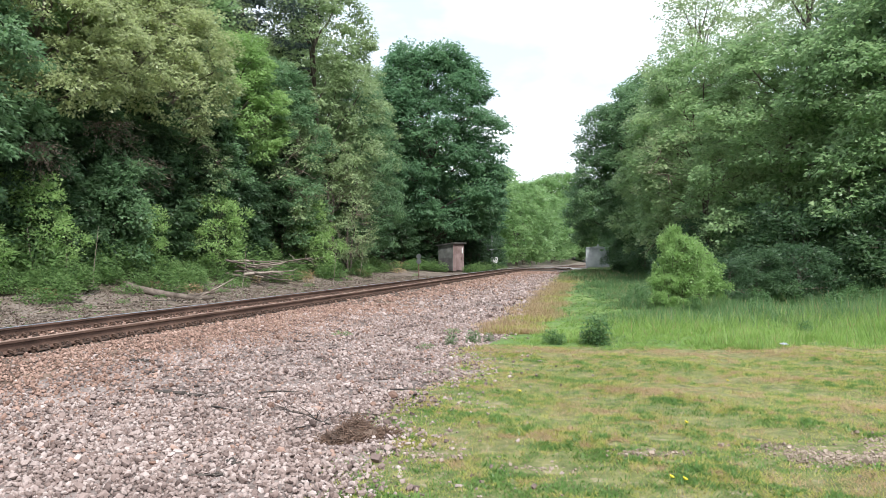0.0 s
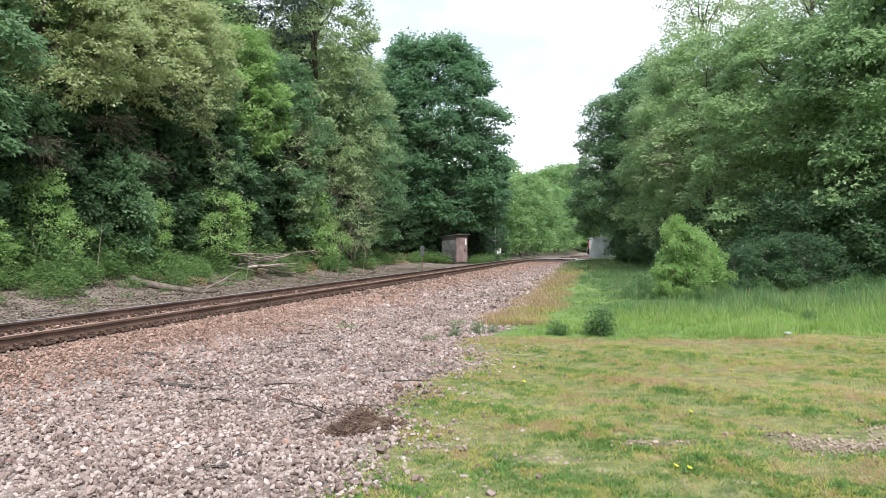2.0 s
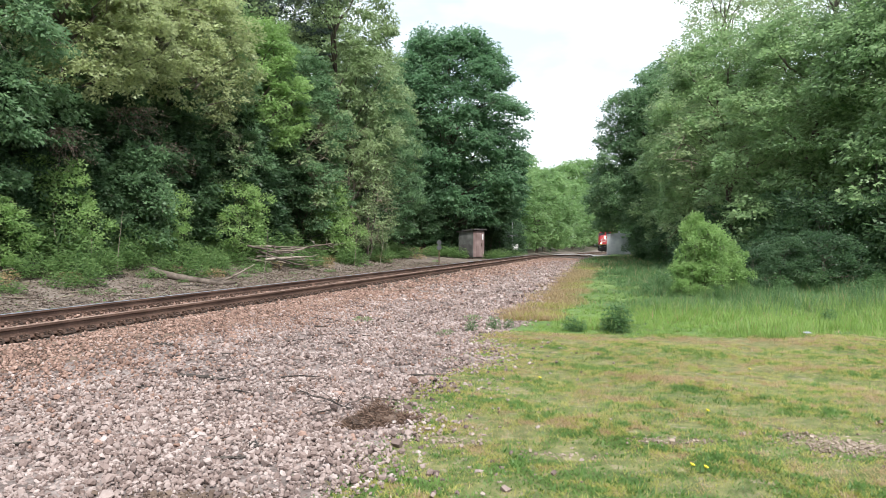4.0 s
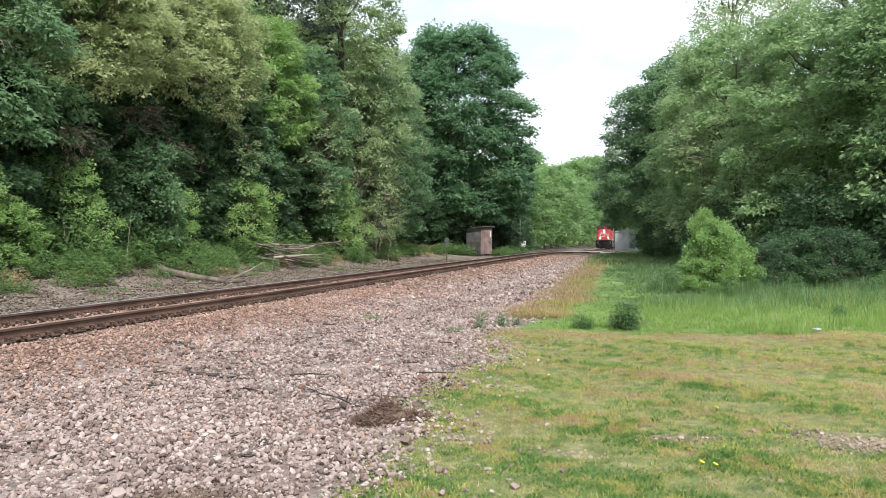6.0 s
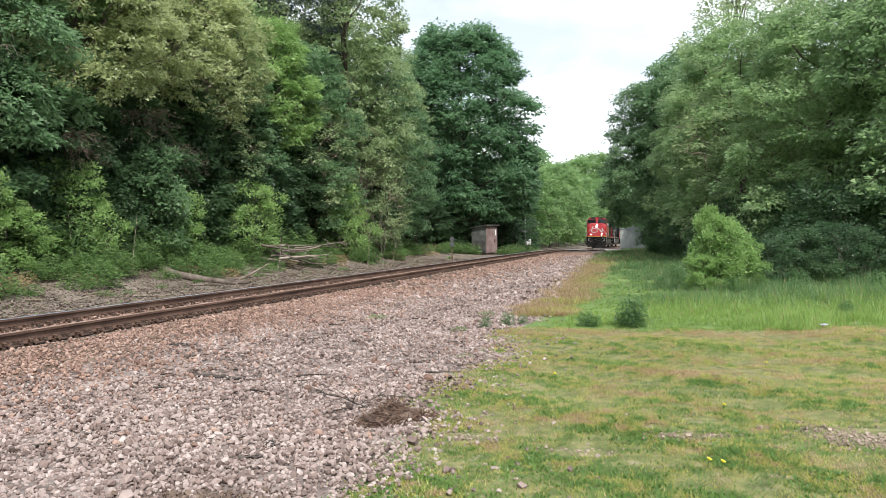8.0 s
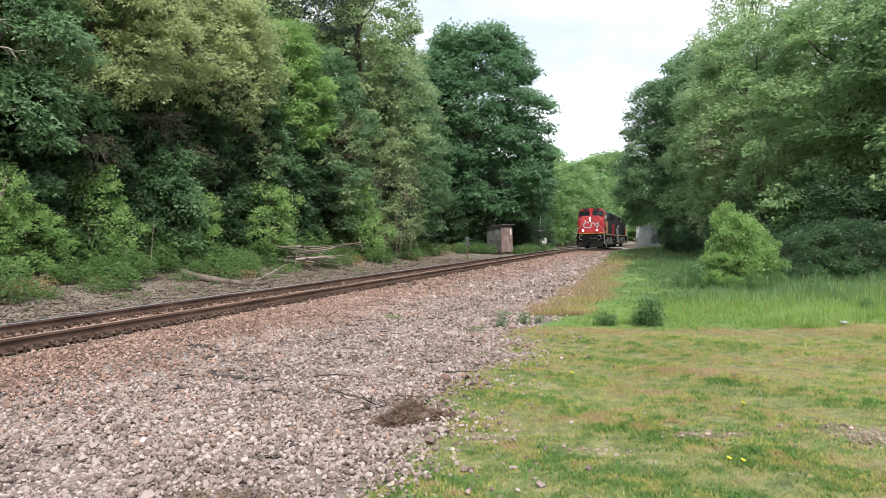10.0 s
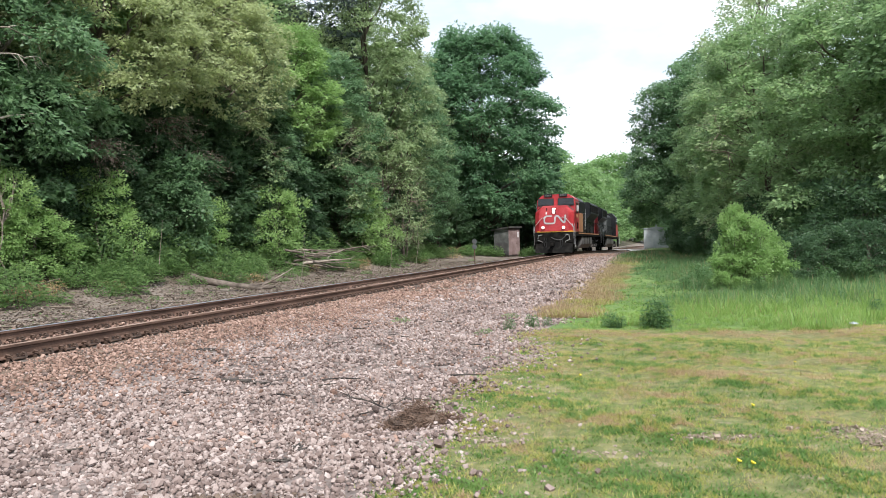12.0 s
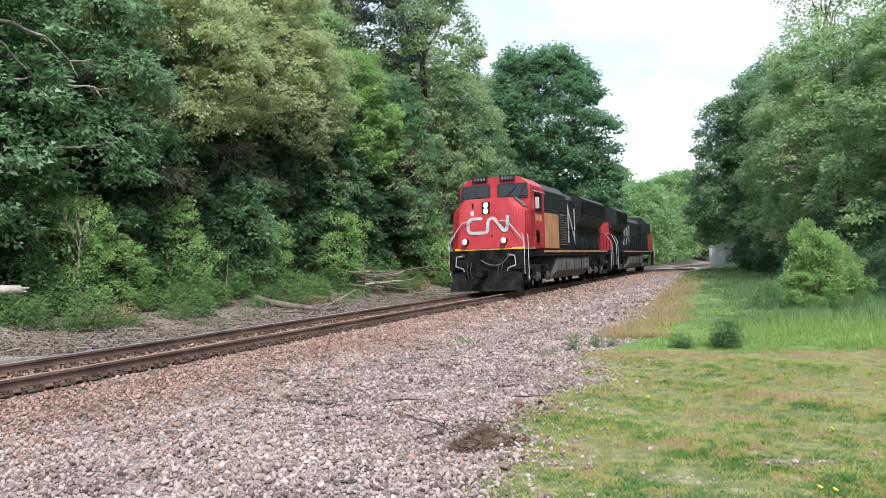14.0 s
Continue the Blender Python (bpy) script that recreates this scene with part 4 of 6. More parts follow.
def truck(loco, x):
    """A three-axle truck whose middle is at x, with frames, springs, journal boxes and turning wheelsets."""
    t = new("truck")
    t.parent = loco
    t.matrix_basis = pose(x, 0, 0)
    for s in (-1, 1):
        bm = bmesh.new()
        y0, y1 = (0.98, 1.14) if s > 0 else (-1.14, -0.98)
        prism(bm, [(-2.35, 0.62), (-2.2, 0.52), (-1.9, 0.78), (-1.2, 0.74), (-0.7, 0.5), (0.7, 0.5), (1.2, 0.74), (1.9, 0.78), (2.2, 0.52), (2.35, 0.62),
                   (2.3, 1.0), (1.4, 1.1), (-1.4, 1.1), (-2.3, 1.0)], "y", y0, y1)
        part("side_frame", bm, M["grime"], t, "dusty cast steel side frame")
        for ax in (-1.75, 0, 1.75):
            bm = bmesh.new()
            yc = s * 1.2
            box(bm, ax - 0.2, ax + 0.2, yc - 0.07, yc + 0.07, 0.36, 0.76, 0.03)
            rod(bm, (ax, s * 1.2, 0.54), (ax, s * 1.33, 0.54), 0.15, 0.13, 12)
            part("journal_box", bm, M["grime"], t)
        for ax in (-0.95, 0.85):
            bm = bmesh.new()
            for k in range(5):
                rod(bm, (ax, s * 1.21, 0.62 + k * 0.085), (ax, s * 1.21, 0.67 + k * 0.085), 0.13, sides=12)
            part("spring", bm, M["under"], t)
        for x0, x1 in ((-1.5, -0.9), (1.0, 1.55)):
            bm = bmesh.new()
            rod(bm, (x0, s * 1.2, 1.02), (x1, s * 1.2, 0.97), 0.1, sides=10)
            part("brake_cylinder", bm, M["grime"], t)
    bm = bmesh.new()
    box(bm, -2.2, 2.2, -0.55, 0.55, 0.55, 1.1, 0.05)
    part("bolster", bm, M["under"], t)
    for ax in (-1.75, 0, 1.75):
        w = new("wheelset", WHEELSET)
        w.parent = t
        w.matrix_basis = pose(ax, 0, WHEEL_R)
        AXLES.append((w, ax))
    return t


def bars(name, parent, rects, x, mat, label="", axis="x"):
    """Flat plates of (a0, a1, z0, z1) lying on a plane across an axis, joined as one marking."""
    bm = bmesh.new()
    for a0, a1, z0, z1 in rects:
        if axis == "x":
            box(bm, x, x + 0.012, a0, a1, z0, z1)
        else:
            box(bm, a0, a1, x, x + 0.012, z0, z1)
    return part(name, bm, mat, parent, label)


def band(bm, points, width, plane, axis):
    """A flat painted band of even width along points on a plane, mitred at its bends."""
    P = [Vector(p) for p in points]
    left, right = [], []
    for k, p in enumerate(P):
        d0 = (p - P[k - 1]).normalized() if k else (P[1] - p).normalized()
        d1 = (P[k + 1] - p).normalized() if k < len(P) - 1 else d0
        n = Vector((-d0.y - d1.y, d0.x + d1.x)).normalized()
        n *= width / 2 / max(0.45, n.dot(Vector((-d0.y, d0.x))))
        left.append(p + n)
        right.append(p - n)
    prism(bm, [tuple(p) for p in left + right[::-1]], axis, plane, plane + 0.012)
    return bm


def common_body(loco, first, last):
    """Underframe, walkways, tank, trucks, steps and side rails that both units have."""
    bm = bmesh.new()
    box(bm, last, first, -1.5, 1.5, 1.42, 1.72, 0.02)
    part("underframe", bm, M["under"], loco)
    for s in (-1, 1):
        bm = bmesh.new()
        y = s * 1.505
        box(bm, last + 1.6, first - 3.4, min(y, y + s * 0.012), max(y, y + s * 0.012), 1.60, 1.70)
        part("sill_stripe", bm, M["tan"], loco, "faded tan stripe along the frame")
    # fuel tank
    bm = bmesh.new()
    prism(bm, [(-1.42, 1.35), (-1.42, 0.75), (-1.1, 0.38), (1.1, 0.38), (1.42, 0.75), (1.42, 1.35)], "x", -14.9, -7.2)
    part("fuel_tank", bm, M["tank"], loco, "dusty grey fuel tank with chamfered lower edges")
    for s in (-1, 1):
        for x in (-9.2, -11.0, -12.8):
            bm = bmesh.new()
            box(bm, x - 0.03, x + 0.03, s * 1.43 - 0.012, s * 1.43 + 0.012, 0.76, 1.33)
            part("tank_strap", bm, M["under"], loco)
        bm = bmesh.new()
        rod(bm, (-8.0, s * 1.25, 1.4), (-13.6, s * 1.25, 1.4), 0.09, sides=10)
        part("air_reservoir", bm, M["grime"], loco)
    truck(loco, -4.6)
    truck(loco, -17.9)


def side_rails(loco, x0, x1, posts):
    for s in (-1, 1):
        y = s * 1.46
        bm = bmesh.new()
        pipe(bm, [(x0, y, 2.72), (x1, y, 2.72)], 0.017)
        n = max(2, posts)
        for k in range(n):
            x = x0 + (x1 - x0) * k / (n - 1)
            rod(bm, (x, y, 1.7), (x, y, 2.72), 0.017, sides=6)
        part("side_handrail", bm, M["under"], loco, "thin dark walkway handrail")


def end_fittings(loco, x, way):
    """Coupler, hoses, steps and pale corner handrails of one end; way is +1 where the end faces forward."""
    bm = bmesh.new()
    box(bm, min(x, x + way * 0.75), max(x, x + way * 0.75), -0.1, 0.1, 0.72, 0.98, 0.02)
    box(bm, min(x + way * 0.7, x + way * 0.98), max(x + way * 0.7, x + way * 0.98), -0.17, 0.14, 0.64, 1.04, 0.05)
    part("coupler", bm, M["under"], loco)
    for y in (-0.75, -0.6, 0.55, 0.7):
        bm = bmesh.new()
        pipe(bm, [(x + way * 0.08, y, 1.25), (x + way * 0.25, y * 1.02, 0.95), (x + way * 0.22, y * 0.9, 0.55)], 0.025)
        part("air_hose", bm, M["rubber"], loco)
    for s in (-1, 1):
        bm = bmesh.new()
        for k in range(4):
            z = 0.42 + k * 0.34
            box(bm, min(x - way * 0.55, x - way * 0.05), max(x - way * 0.55, x - way * 0.05), s * 1.5 - 0.2, s * 1.5 + 0.04 * (s > 0), z, z + 0.035)
        box(bm, min(x - way * 0.6, x - way * 0.56), max(x - way * 0.6, x - way * 0.56), s * 1.5 - 0.2, s * 1.5 + 0.03, 0.4, 1.5)
        part("step", bm, M["under"], loco)
        bm = bmesh.new()
        y = s * 1.58
        pipe(bm, [(x - way * 0.02, y, 0.75), (x - way * 0.02, y, 1.75), (x - way * 0.12, y * 0.98, 2.15), (x - way * 0.5, s * 1.2, 2.78), (x - way * 0.55, s * 0.85, 2.86)], 0.017)
        pipe(bm, [(x - way * 0.62, y, 0.55), (x - way * 0.62, y, 1.9), (x - way * 0.66, y * 0.99, 2.3), (x - way * 0.7, s * 1.3, 2.75)], 0.017)
        part("grab_rail", bm, M["silver"], loco, "pale grey corner handrail")
    for s in (-1, 1):
        bm = bmesh.new()
        pipe(bm, [(x + way * 0.1, s * 0.98, 1.52), (x + way * 0.12, s * 1.22, 1.5), (x + way * 0.14, s * 1.26, 1.12), (x + way * 0.14, s * 0.95, 1.02), (x + way * 0.12, s * 0.9, 0.9)], 0.02)
        part("cut_lever", bm, M["silver"], loco, "pale grey uncoupling lever")


def louvres(loco, x0, x1, y, z0, z1, count, mat):
    s = 1 if y > 0 else -1
    bm = bmesh.new()
    box(bm, x0 - 0.04, x1 + 0.04, min(y, y + s * 0.01), max(y, y + s * 0.01), z0 - 0.04, z1 + 0.04)
    frame_plate = part("louvre", bm, M["under"], loco)
    h = (z1 - z0) / count
    for k in range(count):
        z = z0 + h * k
        bm = bmesh.new()
        prism(bm, [(y + s * 0.01, z), (y + s * 0.07, z), (y + s * 0.01, z + h * 0.75)], "x", x0, x1)
        part("slat", bm, mat, frame_plate if loco.parent is None else loco)


def lead_unit():
    loco = tagged(new("locomotive"), "red-nosed black diesel locomotive with lit headlights on the track", "locomotive", group="locomotives of the train")
    common_body(loco, FRONT - 0.05, -22.0)
    end_fittings(loco, FRONT, 1)
    end_fittings(loco, -22.0, -1)
    # pilot plate and plough
    bm = bmesh.new()
    box(bm, FRONT - 0.1, FRONT + 0.04, -1.56, 1.56, 0.95, 1.74, 0.015)
    part("pilot", bm, M["under"], loco, "black end plate")
    bm = bmesh.new()
    prism(bm, [(0.15, 0.12), (0.55, 0.12), (0.28, 0.55), (0.02, 1.12), (-0.08, 1.12), (-0.08, 0.3)], "y", -1.46, 1.46)
    for v in bm.verts:      # the blade is swept back towards both sides
        v.co.x += FRONT - 0.22 * (abs(v.co.y) / 1.45) ** 2
    bmesh.ops.subdivide_edges(bm, edges=[e for e in bm.edges if abs(e.verts[0].co.y - e.verts[1].co.y) > 1], cuts=6)
    for v in bm.verts:
        v.co.x += 0.2 * (1 - (abs(v.co.y) / 1.46) ** 2)
    part("plough", bm, M["under"], loco, "black snow plough under the coupler")
    bm = bmesh.new()
    box(bm, FRONT - 0.16, FRONT + 0.05, -1.3, 1.57, 1.75, 1.825)
    part("deck_stripe", bm, M["yellow"], loco, "yellow stripe across the front deck")
    for s in (-1, 1):
        bm = bmesh.new()
        box(bm, -3.2, FRONT - 0.16, min(s * 1.533, s * 1.547), max(s * 1.533, s * 1.547), 1.74, 1.8)
        part("deck_edge", bm, M["tan"], loco)
    # wide nose: a narrower leaning face, chamfered cheeks and low shoulders beside the raised top
    bm = bmesh.new()
    rings = []
    for x, half, inner, low, top, lean in ((-1.18, 1.14, 0.9, 3.40, 3.80, 0.15), (-1.50, 1.53, 0.96, 3.34, 3.86, 0.15), (-3.3, 1.53, 0.98, 3.38, 3.92, 0.0)):
        ring = [(-half, 1.76), (half, 1.76), (half, low), (inner, top), (-inner, top), (-half, low)]
        rings.append([bm.verts.new((x - (z - 1.76) * lean, y, z)) for y, z in ring])
    for a, b in zip(rings, rings[1:]):
        for k in range(6):
            bm.faces.new((a[k], a[(k + 1) % 6], b[(k + 1) % 6], b[k]))
    bm.faces.new(rings[0])
    bm.faces.new(rings[-1])
    bmesh.ops.recalc_face_normals(bm, faces=bm.faces[:])
    bmesh.ops.bevel(bm, geom=bm.edges[:], offset=0.035, segments=2, affect="EDGES")
    part("nose", bm, M["red"], loco, "red wide nose with chamfered cheeks")
    # thin grey plates paint the sky's reflection onto the sloping shoulders
    for s in (-1, 1):
        bm = bmesh.new()
        prism(bm, [(s * 1.02, 3.87), (s * 1.44, 3.47), (s * 1.455, 3.485), (s * 1.035, 3.885)], "x", -2.6, -1.9)
        part("nose_sheen", bm, M["tank"], loco, "grey plate standing for the sky's reflection on the nose shoulder")
    bm = bmesh.new()
    box(bm, -1.62, -1.20, -0.36, 0.36, 1.8, 3.0, 0.015)
    for v in bm.verts:
        v.co.x -= (v.co.z - 1.76) * 0.15 - 0.035
    door = part("nose_door", bm, M["red"], loco)
    bm = bmesh.new()
    rod(bm, (-1.30, 0.28, 2.3), (-1.20, 0.28, 2.3), 0.03)
    part("door_handle", bm, M["under"], door)
    # cab
    bm = bmesh.new()
    prism(bm, [(-1.53, 1.76), (1.53, 1.76), (1.53, 4.38), (1.12, 4.74), (0.9, 4.80), (-0.9, 4.80), (-1.12, 4.74), (-1.53, 4.38)], "x", -4.9, -2.45)
    for v in bm.verts:
        if v.co.x > -3 and v.co.z > 3.5:
            v.co.x -= (v.co.z - 3.5) * 0.13
    bmesh.ops.bevel(bm, geom=[e for e in bm.edges], offset=0.04, segments=2, affect="EDGES")
    cab = part("cab", bm, M["red"], loco, "red cab with angled roof edges")

    def slope_x(z):
        return -2.45 - (z - 3.5) * 0.13
    for s in (-1, 1):
        # windscreen in a black rubber frame
        for name, grow, lift, mat in (("window_frame", 0.06, 0.012, M["rubber"]), ("windscreen", 0.0, 0.03, M["pane"])):
            bm = bmesh.new()
            a, b, lo, hi = 0.22 - grow, 1.42 + grow, 3.95 - grow, 4.42 + grow
            ys = sorted((s * a, s * b))
            top = sorted((s * a, s * (b - 0.05)))
            vs = [bm.verts.new((slope_x(lo) + lift, ys[0], lo)), bm.verts.new((slope_x(lo) + lift, ys[1], lo)),
                  bm.verts.new((slope_x(hi) + lift, top[1], hi)), bm.verts.new((slope_x(hi) + lift, top[0], hi))]
            f = bm.faces.new(vs)
            r = bmesh.ops.extrude_face_region(bm, geom=[f])
            for v in r["geom"]:
                if isinstance(v, bmesh.types.BMVert):
                    v.co.x -= 0.03
            bmesh.ops.recalc_face_normals(bm, faces=bm.faces[:])
            part(name, bm, mat, loco)
        # wipers
        bm = bmesh.new()
        rod(bm, (slope_x(4.3) + 0.06, s * 0.95, 4.3), (slope_x(4.0) + 0.06, s * 0.62, 3.98), 0.015, sides=5)
        rod(bm, (slope_x(4.3) + 0.06, s * 1.3, 4.3), (slope_x(4.0) + 0.06, s * 1.12, 3.98), 0.012, sides=5)
        part("wiper", bm, M["rubber"], loco)
        # number board over each windscreen
        bm = bmesh.new()
        ys = sorted((s * 0.28, s * 0.92))
        box(bm, -2.85, -2.50, ys[0], ys[1], 4.60, 4.84, 0.015)
        board = part("number_board", bm, M["black"], loco, "dark number board with pale bars")
        bars("number_bars", board, [(ys[0] + 0.08 + k * 0.13, ys[0] + 0.08 + k * 0.13 + 0.09, 4.66, 4.78) for k in range(4)], -2.50, M["tank"], "pale bars")
        # side windows and mirror
        y = s * 1.535
        bm = bmesh.new()
        box(bm, -4.35, -3.3, min(y, y + s * 0.02), max(y, y + s * 0.02), 3.3, 4.05, 0.01)
        sw = part("side_window", bm, M["rubber"], loco)
        for x0, x1 in ((-4.28, -3.86), (-3.8, -3.37)):
            bm = bmesh.new()
            box(bm, x0, x1, min(y + s * 0.02, y + s * 0.03), max(y + s * 0.02, y + s * 0.03), 3.38, 3.98)
            part("pane", bm, M["pane"], sw)
        bm = bmesh.new()
        box(bm, -3.34, -3.28, min(s * 1.55, s * 1.72), max(s * 1.55, s * 1.72), 3.42, 3.9, 0.02)
        part("mirror", bm, M["silver"], loco, "pale wind deflector mirror")
        bm = bmesh.new()
        prism(bm, [(s * 1.53, 4.16), (s * 1.68, 4.12), (s * 1.68, 4.15), (s * 1.53, 4.20)], "x", -4.5, -3.2)
        part("sunshade", bm, M["silver"], loco)
        # marks under the window, a step well door with slots
        bars("number_bars", loco, [(-4.3 + k * 0.26, -4.12 + k * 0.26, 2.92, 3.2) for k in range(4)], y if s > 0 else y - 0.012, M["tan"], "faded bars", axis="y")
        bm = bmesh.new()
        box(bm, -4.0, -3.1, min(y, y + s * 0.015), max(y, y + s * 0.015), 1.95, 2.62, 0.008)
        hatch = part("hatch", bm, M["red"], loco)
        louvres(hatch, -3.75, -3.35, y + s * 0.015, 2.05, 2.5, 7, M["under"])
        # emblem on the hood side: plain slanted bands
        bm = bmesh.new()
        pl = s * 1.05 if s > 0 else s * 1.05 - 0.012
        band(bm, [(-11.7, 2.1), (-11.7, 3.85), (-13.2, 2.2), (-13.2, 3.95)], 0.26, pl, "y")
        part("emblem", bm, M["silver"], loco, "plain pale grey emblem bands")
    # headlights: two stacked in the middle of the nose, one ditch light each side
    for z in (3.56, 3.32):
        bm = bmesh.new()
        x = -1.18 - (z - 1.76) * 0.15
        box(bm, x - 0.05, x + 0.05, -0.16, 0.16, z - 0.12, z + 0.12, 0.02)
        can = part("headlight", bm, M["under"], loco, "lit headlight in a dark housing")
        bm = bmesh.new()
        rod(bm, (x + 0.045, 0, z), (x + 0.065, 0, z), 0.1, 0.09, 16)
        part("lens", bm, M["lamp"], can)
    for s in (-1, 1):
        bm = bmesh.new()
        rod(bm, (-1.28, s * 0.81, 2.1), (-1.03, s * 0.81, 2.1), 0.115, 0.12, 16)
        can = part("ditch_light", bm, M["under"], loco, "lit ditch light")
        bm = bmesh.new()
        rod(bm, (-1.035, s * 0.81, 2.1), (-1.01, s * 0.81, 2.1), 0.1, 0.09, 16)
        part("lens", bm, M["lamp"], can)
    # small marks and the emblem band on the nose
    bars("nose_slot", loco, [(-0.60, -0.53, 3.44, 3.66)], -1.44, M["under"], "dark slot")
    bars("nose_mark", loco, [(-0.64, -0.52, 3.16, 3.34)], -1.395, M["white"], "small pale mark")
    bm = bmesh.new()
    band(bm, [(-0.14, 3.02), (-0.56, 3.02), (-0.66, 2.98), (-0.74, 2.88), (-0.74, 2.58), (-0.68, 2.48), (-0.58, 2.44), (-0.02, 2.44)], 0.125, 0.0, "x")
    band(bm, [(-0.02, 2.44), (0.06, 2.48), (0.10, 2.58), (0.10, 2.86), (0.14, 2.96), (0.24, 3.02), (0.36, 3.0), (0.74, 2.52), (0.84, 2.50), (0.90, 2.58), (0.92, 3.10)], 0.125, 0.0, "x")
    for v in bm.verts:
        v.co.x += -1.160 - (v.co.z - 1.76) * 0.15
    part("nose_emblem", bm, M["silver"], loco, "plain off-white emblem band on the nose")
    # handrail across the nose
    for s in (-1, 1):
        bm = bmesh.new()
        pipe(bm, [(-1.2, s * 1.58, 1.8), (-1.18, s * 1.57, 2.1), (-1.18, s * 0.98, 2.82), (-1.2, s * 0.9, 2.88), (-1.24, s * 0.62, 2.9)], 0.022)
        rod(bm, (-1.24, s * 0.62, 2.9), (-1.42, s * 0.62, 2.9), 0.02, sides=6)
        part("nose_handrail", bm, M["silver"], loco, "pale grey handrail on the nose")
    bm = bmesh.new()
    pipe(bm, [(FRONT + dx, y, z) for dx, y, z in ((0.07, -0.2, 1.34), (0.14, 0.05, 1.2), (0.16, 0.35, 1.12), (0.15, 0.62, 1.15), (0.12, 0.85, 1.32), (0.07, 0.98, 1.52))], 0.022)
    part("jumper_cable", bm, M["tank"], loco, "grey cable slung across the front plate")
    for s in (-1, 1):
        bm = bmesh.new()
        box(bm, FRONT + 0.03, FRONT + 0.10, min(s * 0.9, s * 1.06), max(s * 0.9, s * 1.06), 1.46, 1.6, 0.01)
        part("cable_socket", bm, M["grime"], loco)
    # cabinet behind the cab, hood and radiators
    bm = bmesh.new()
    prism(bm, [(-1.5, 1.73), (1.5, 1.73), (1.5, 4.34), (1.12, 4.7), (-1.12, 4.7), (-1.5, 4.34)], "x", -9.3, -4.9)
    bmesh.ops.bevel(bm, geom=[e for e in bm.edges], offset=0.03, segments=1, affect="EDGES")
    part("cabinet", bm, M["black"], loco)
    for s in (-1, 1):
        y = s * 1.505
        bm = bmesh.new()
        box(bm, -7.55, -4.92, min(y, y + s * 0.015), max(y, y + s * 0.015), 1.78, 3.35, 0.006)
        part("cabinet_door", bm, M["tan"], loco, "tan sooty door panel")
        louvres(loco, -9.1, -7.8, s * 1.5, 1.95, 3.45, 13, M["grime"])
    bm = bmesh.new()
    prism(bm, [(-1.02, 1.73), (1.02, 1.73), (1.02, 4.34), (0.8, 4.66), (-0.8, 4.66), (-1.02, 4.34)], "x", -17.2, -9.3)
    part("hood", bm, M["black"], loco, "dusty black engine hood")
    bm = bmesh.new()
    box(bm, -21.4, -20.3, -1.02, 1.02, 1.73, 4.1, 0.03)
    part("rear_hood", bm, M["red"], loco, "red rear end of the hood")
    bm = bmesh.new()
    box(bm, -20.3, -17.2, -1.02, 1.02, 1.73, 3.4, 0.02)
    part("hood", bm, M["black"], loco)
    bm = bmesh.new()
    prism(bm, [(-1.05, 3.05), (1.05, 3.05), (1.52, 3.55), (1.52, 4.45), (1.3, 4.62), (-1.3, 4.62), (-1.52, 4.45), (-1.52, 3.55)], "x", -20.2, -13.4)
    part("radiator", bm, M["black"], loco, "flared black radiator housing")
    for s in (-1, 1):
        for x in (-19.9, -18.2, -16.5, -14.8):
            bm = bmesh.new()
            y = s * 1.52
            box(bm, x, x + 1.6, min(y, y + s * 0.02), max(y, y + s * 0.02), 3.68, 4.35, 0.01)
            part("radiator_grille", bm, M["under"], loco)
        for k in range(7):
            bm = bmesh.new()
            x = -20.2 + k * 1.18
            box(bm, x, x + 1.08, min(s * 1.02, s * 1.04), max(s * 1.02, s * 1.04), 1.85, 2.95, 0.008)
            if x < -13.9:
                part("hood_door", bm, M["black"], loco)
            else:
                bm.free()
    for x in (-14.6, -16.9, -19.2):
        bm = bmesh.new()
        rod(bm, (x, 0, 4.6), (x, 0, 4.72), 0.75, 0.72, 24)
        part("roof_fan", bm, M["under"], loco)
    bm = bmesh.new()
    box(bm, -12.2, -10.8, -0.35, 0.35, 4.5, 4.76, 0.06)
    part("exhaust_stack", bm, M["under"], loco)
    bm = bmesh.new()
    for k, y in enumerate((-0.12, 0.0, 0.12)):
        rod(bm, (-4.6, y, 4.86), (-4.1 - 0.1 * k, y, 4.88), 0.03, 0.075, 10)
    box(bm, -4.62, -4.5, -0.2, 0.2, 4.72, 4.86)
    part("horn", bm, M["under"], loco)
    bm = bmesh.new()
    box(bm, -6.6, -5.4, -0.5, 0.5, 4.6, 4.72, 0.04)
    part("roof_box", bm, M["black"], loco)
    side_rails(loco, -9.2, -21.6, 12)
    return loco


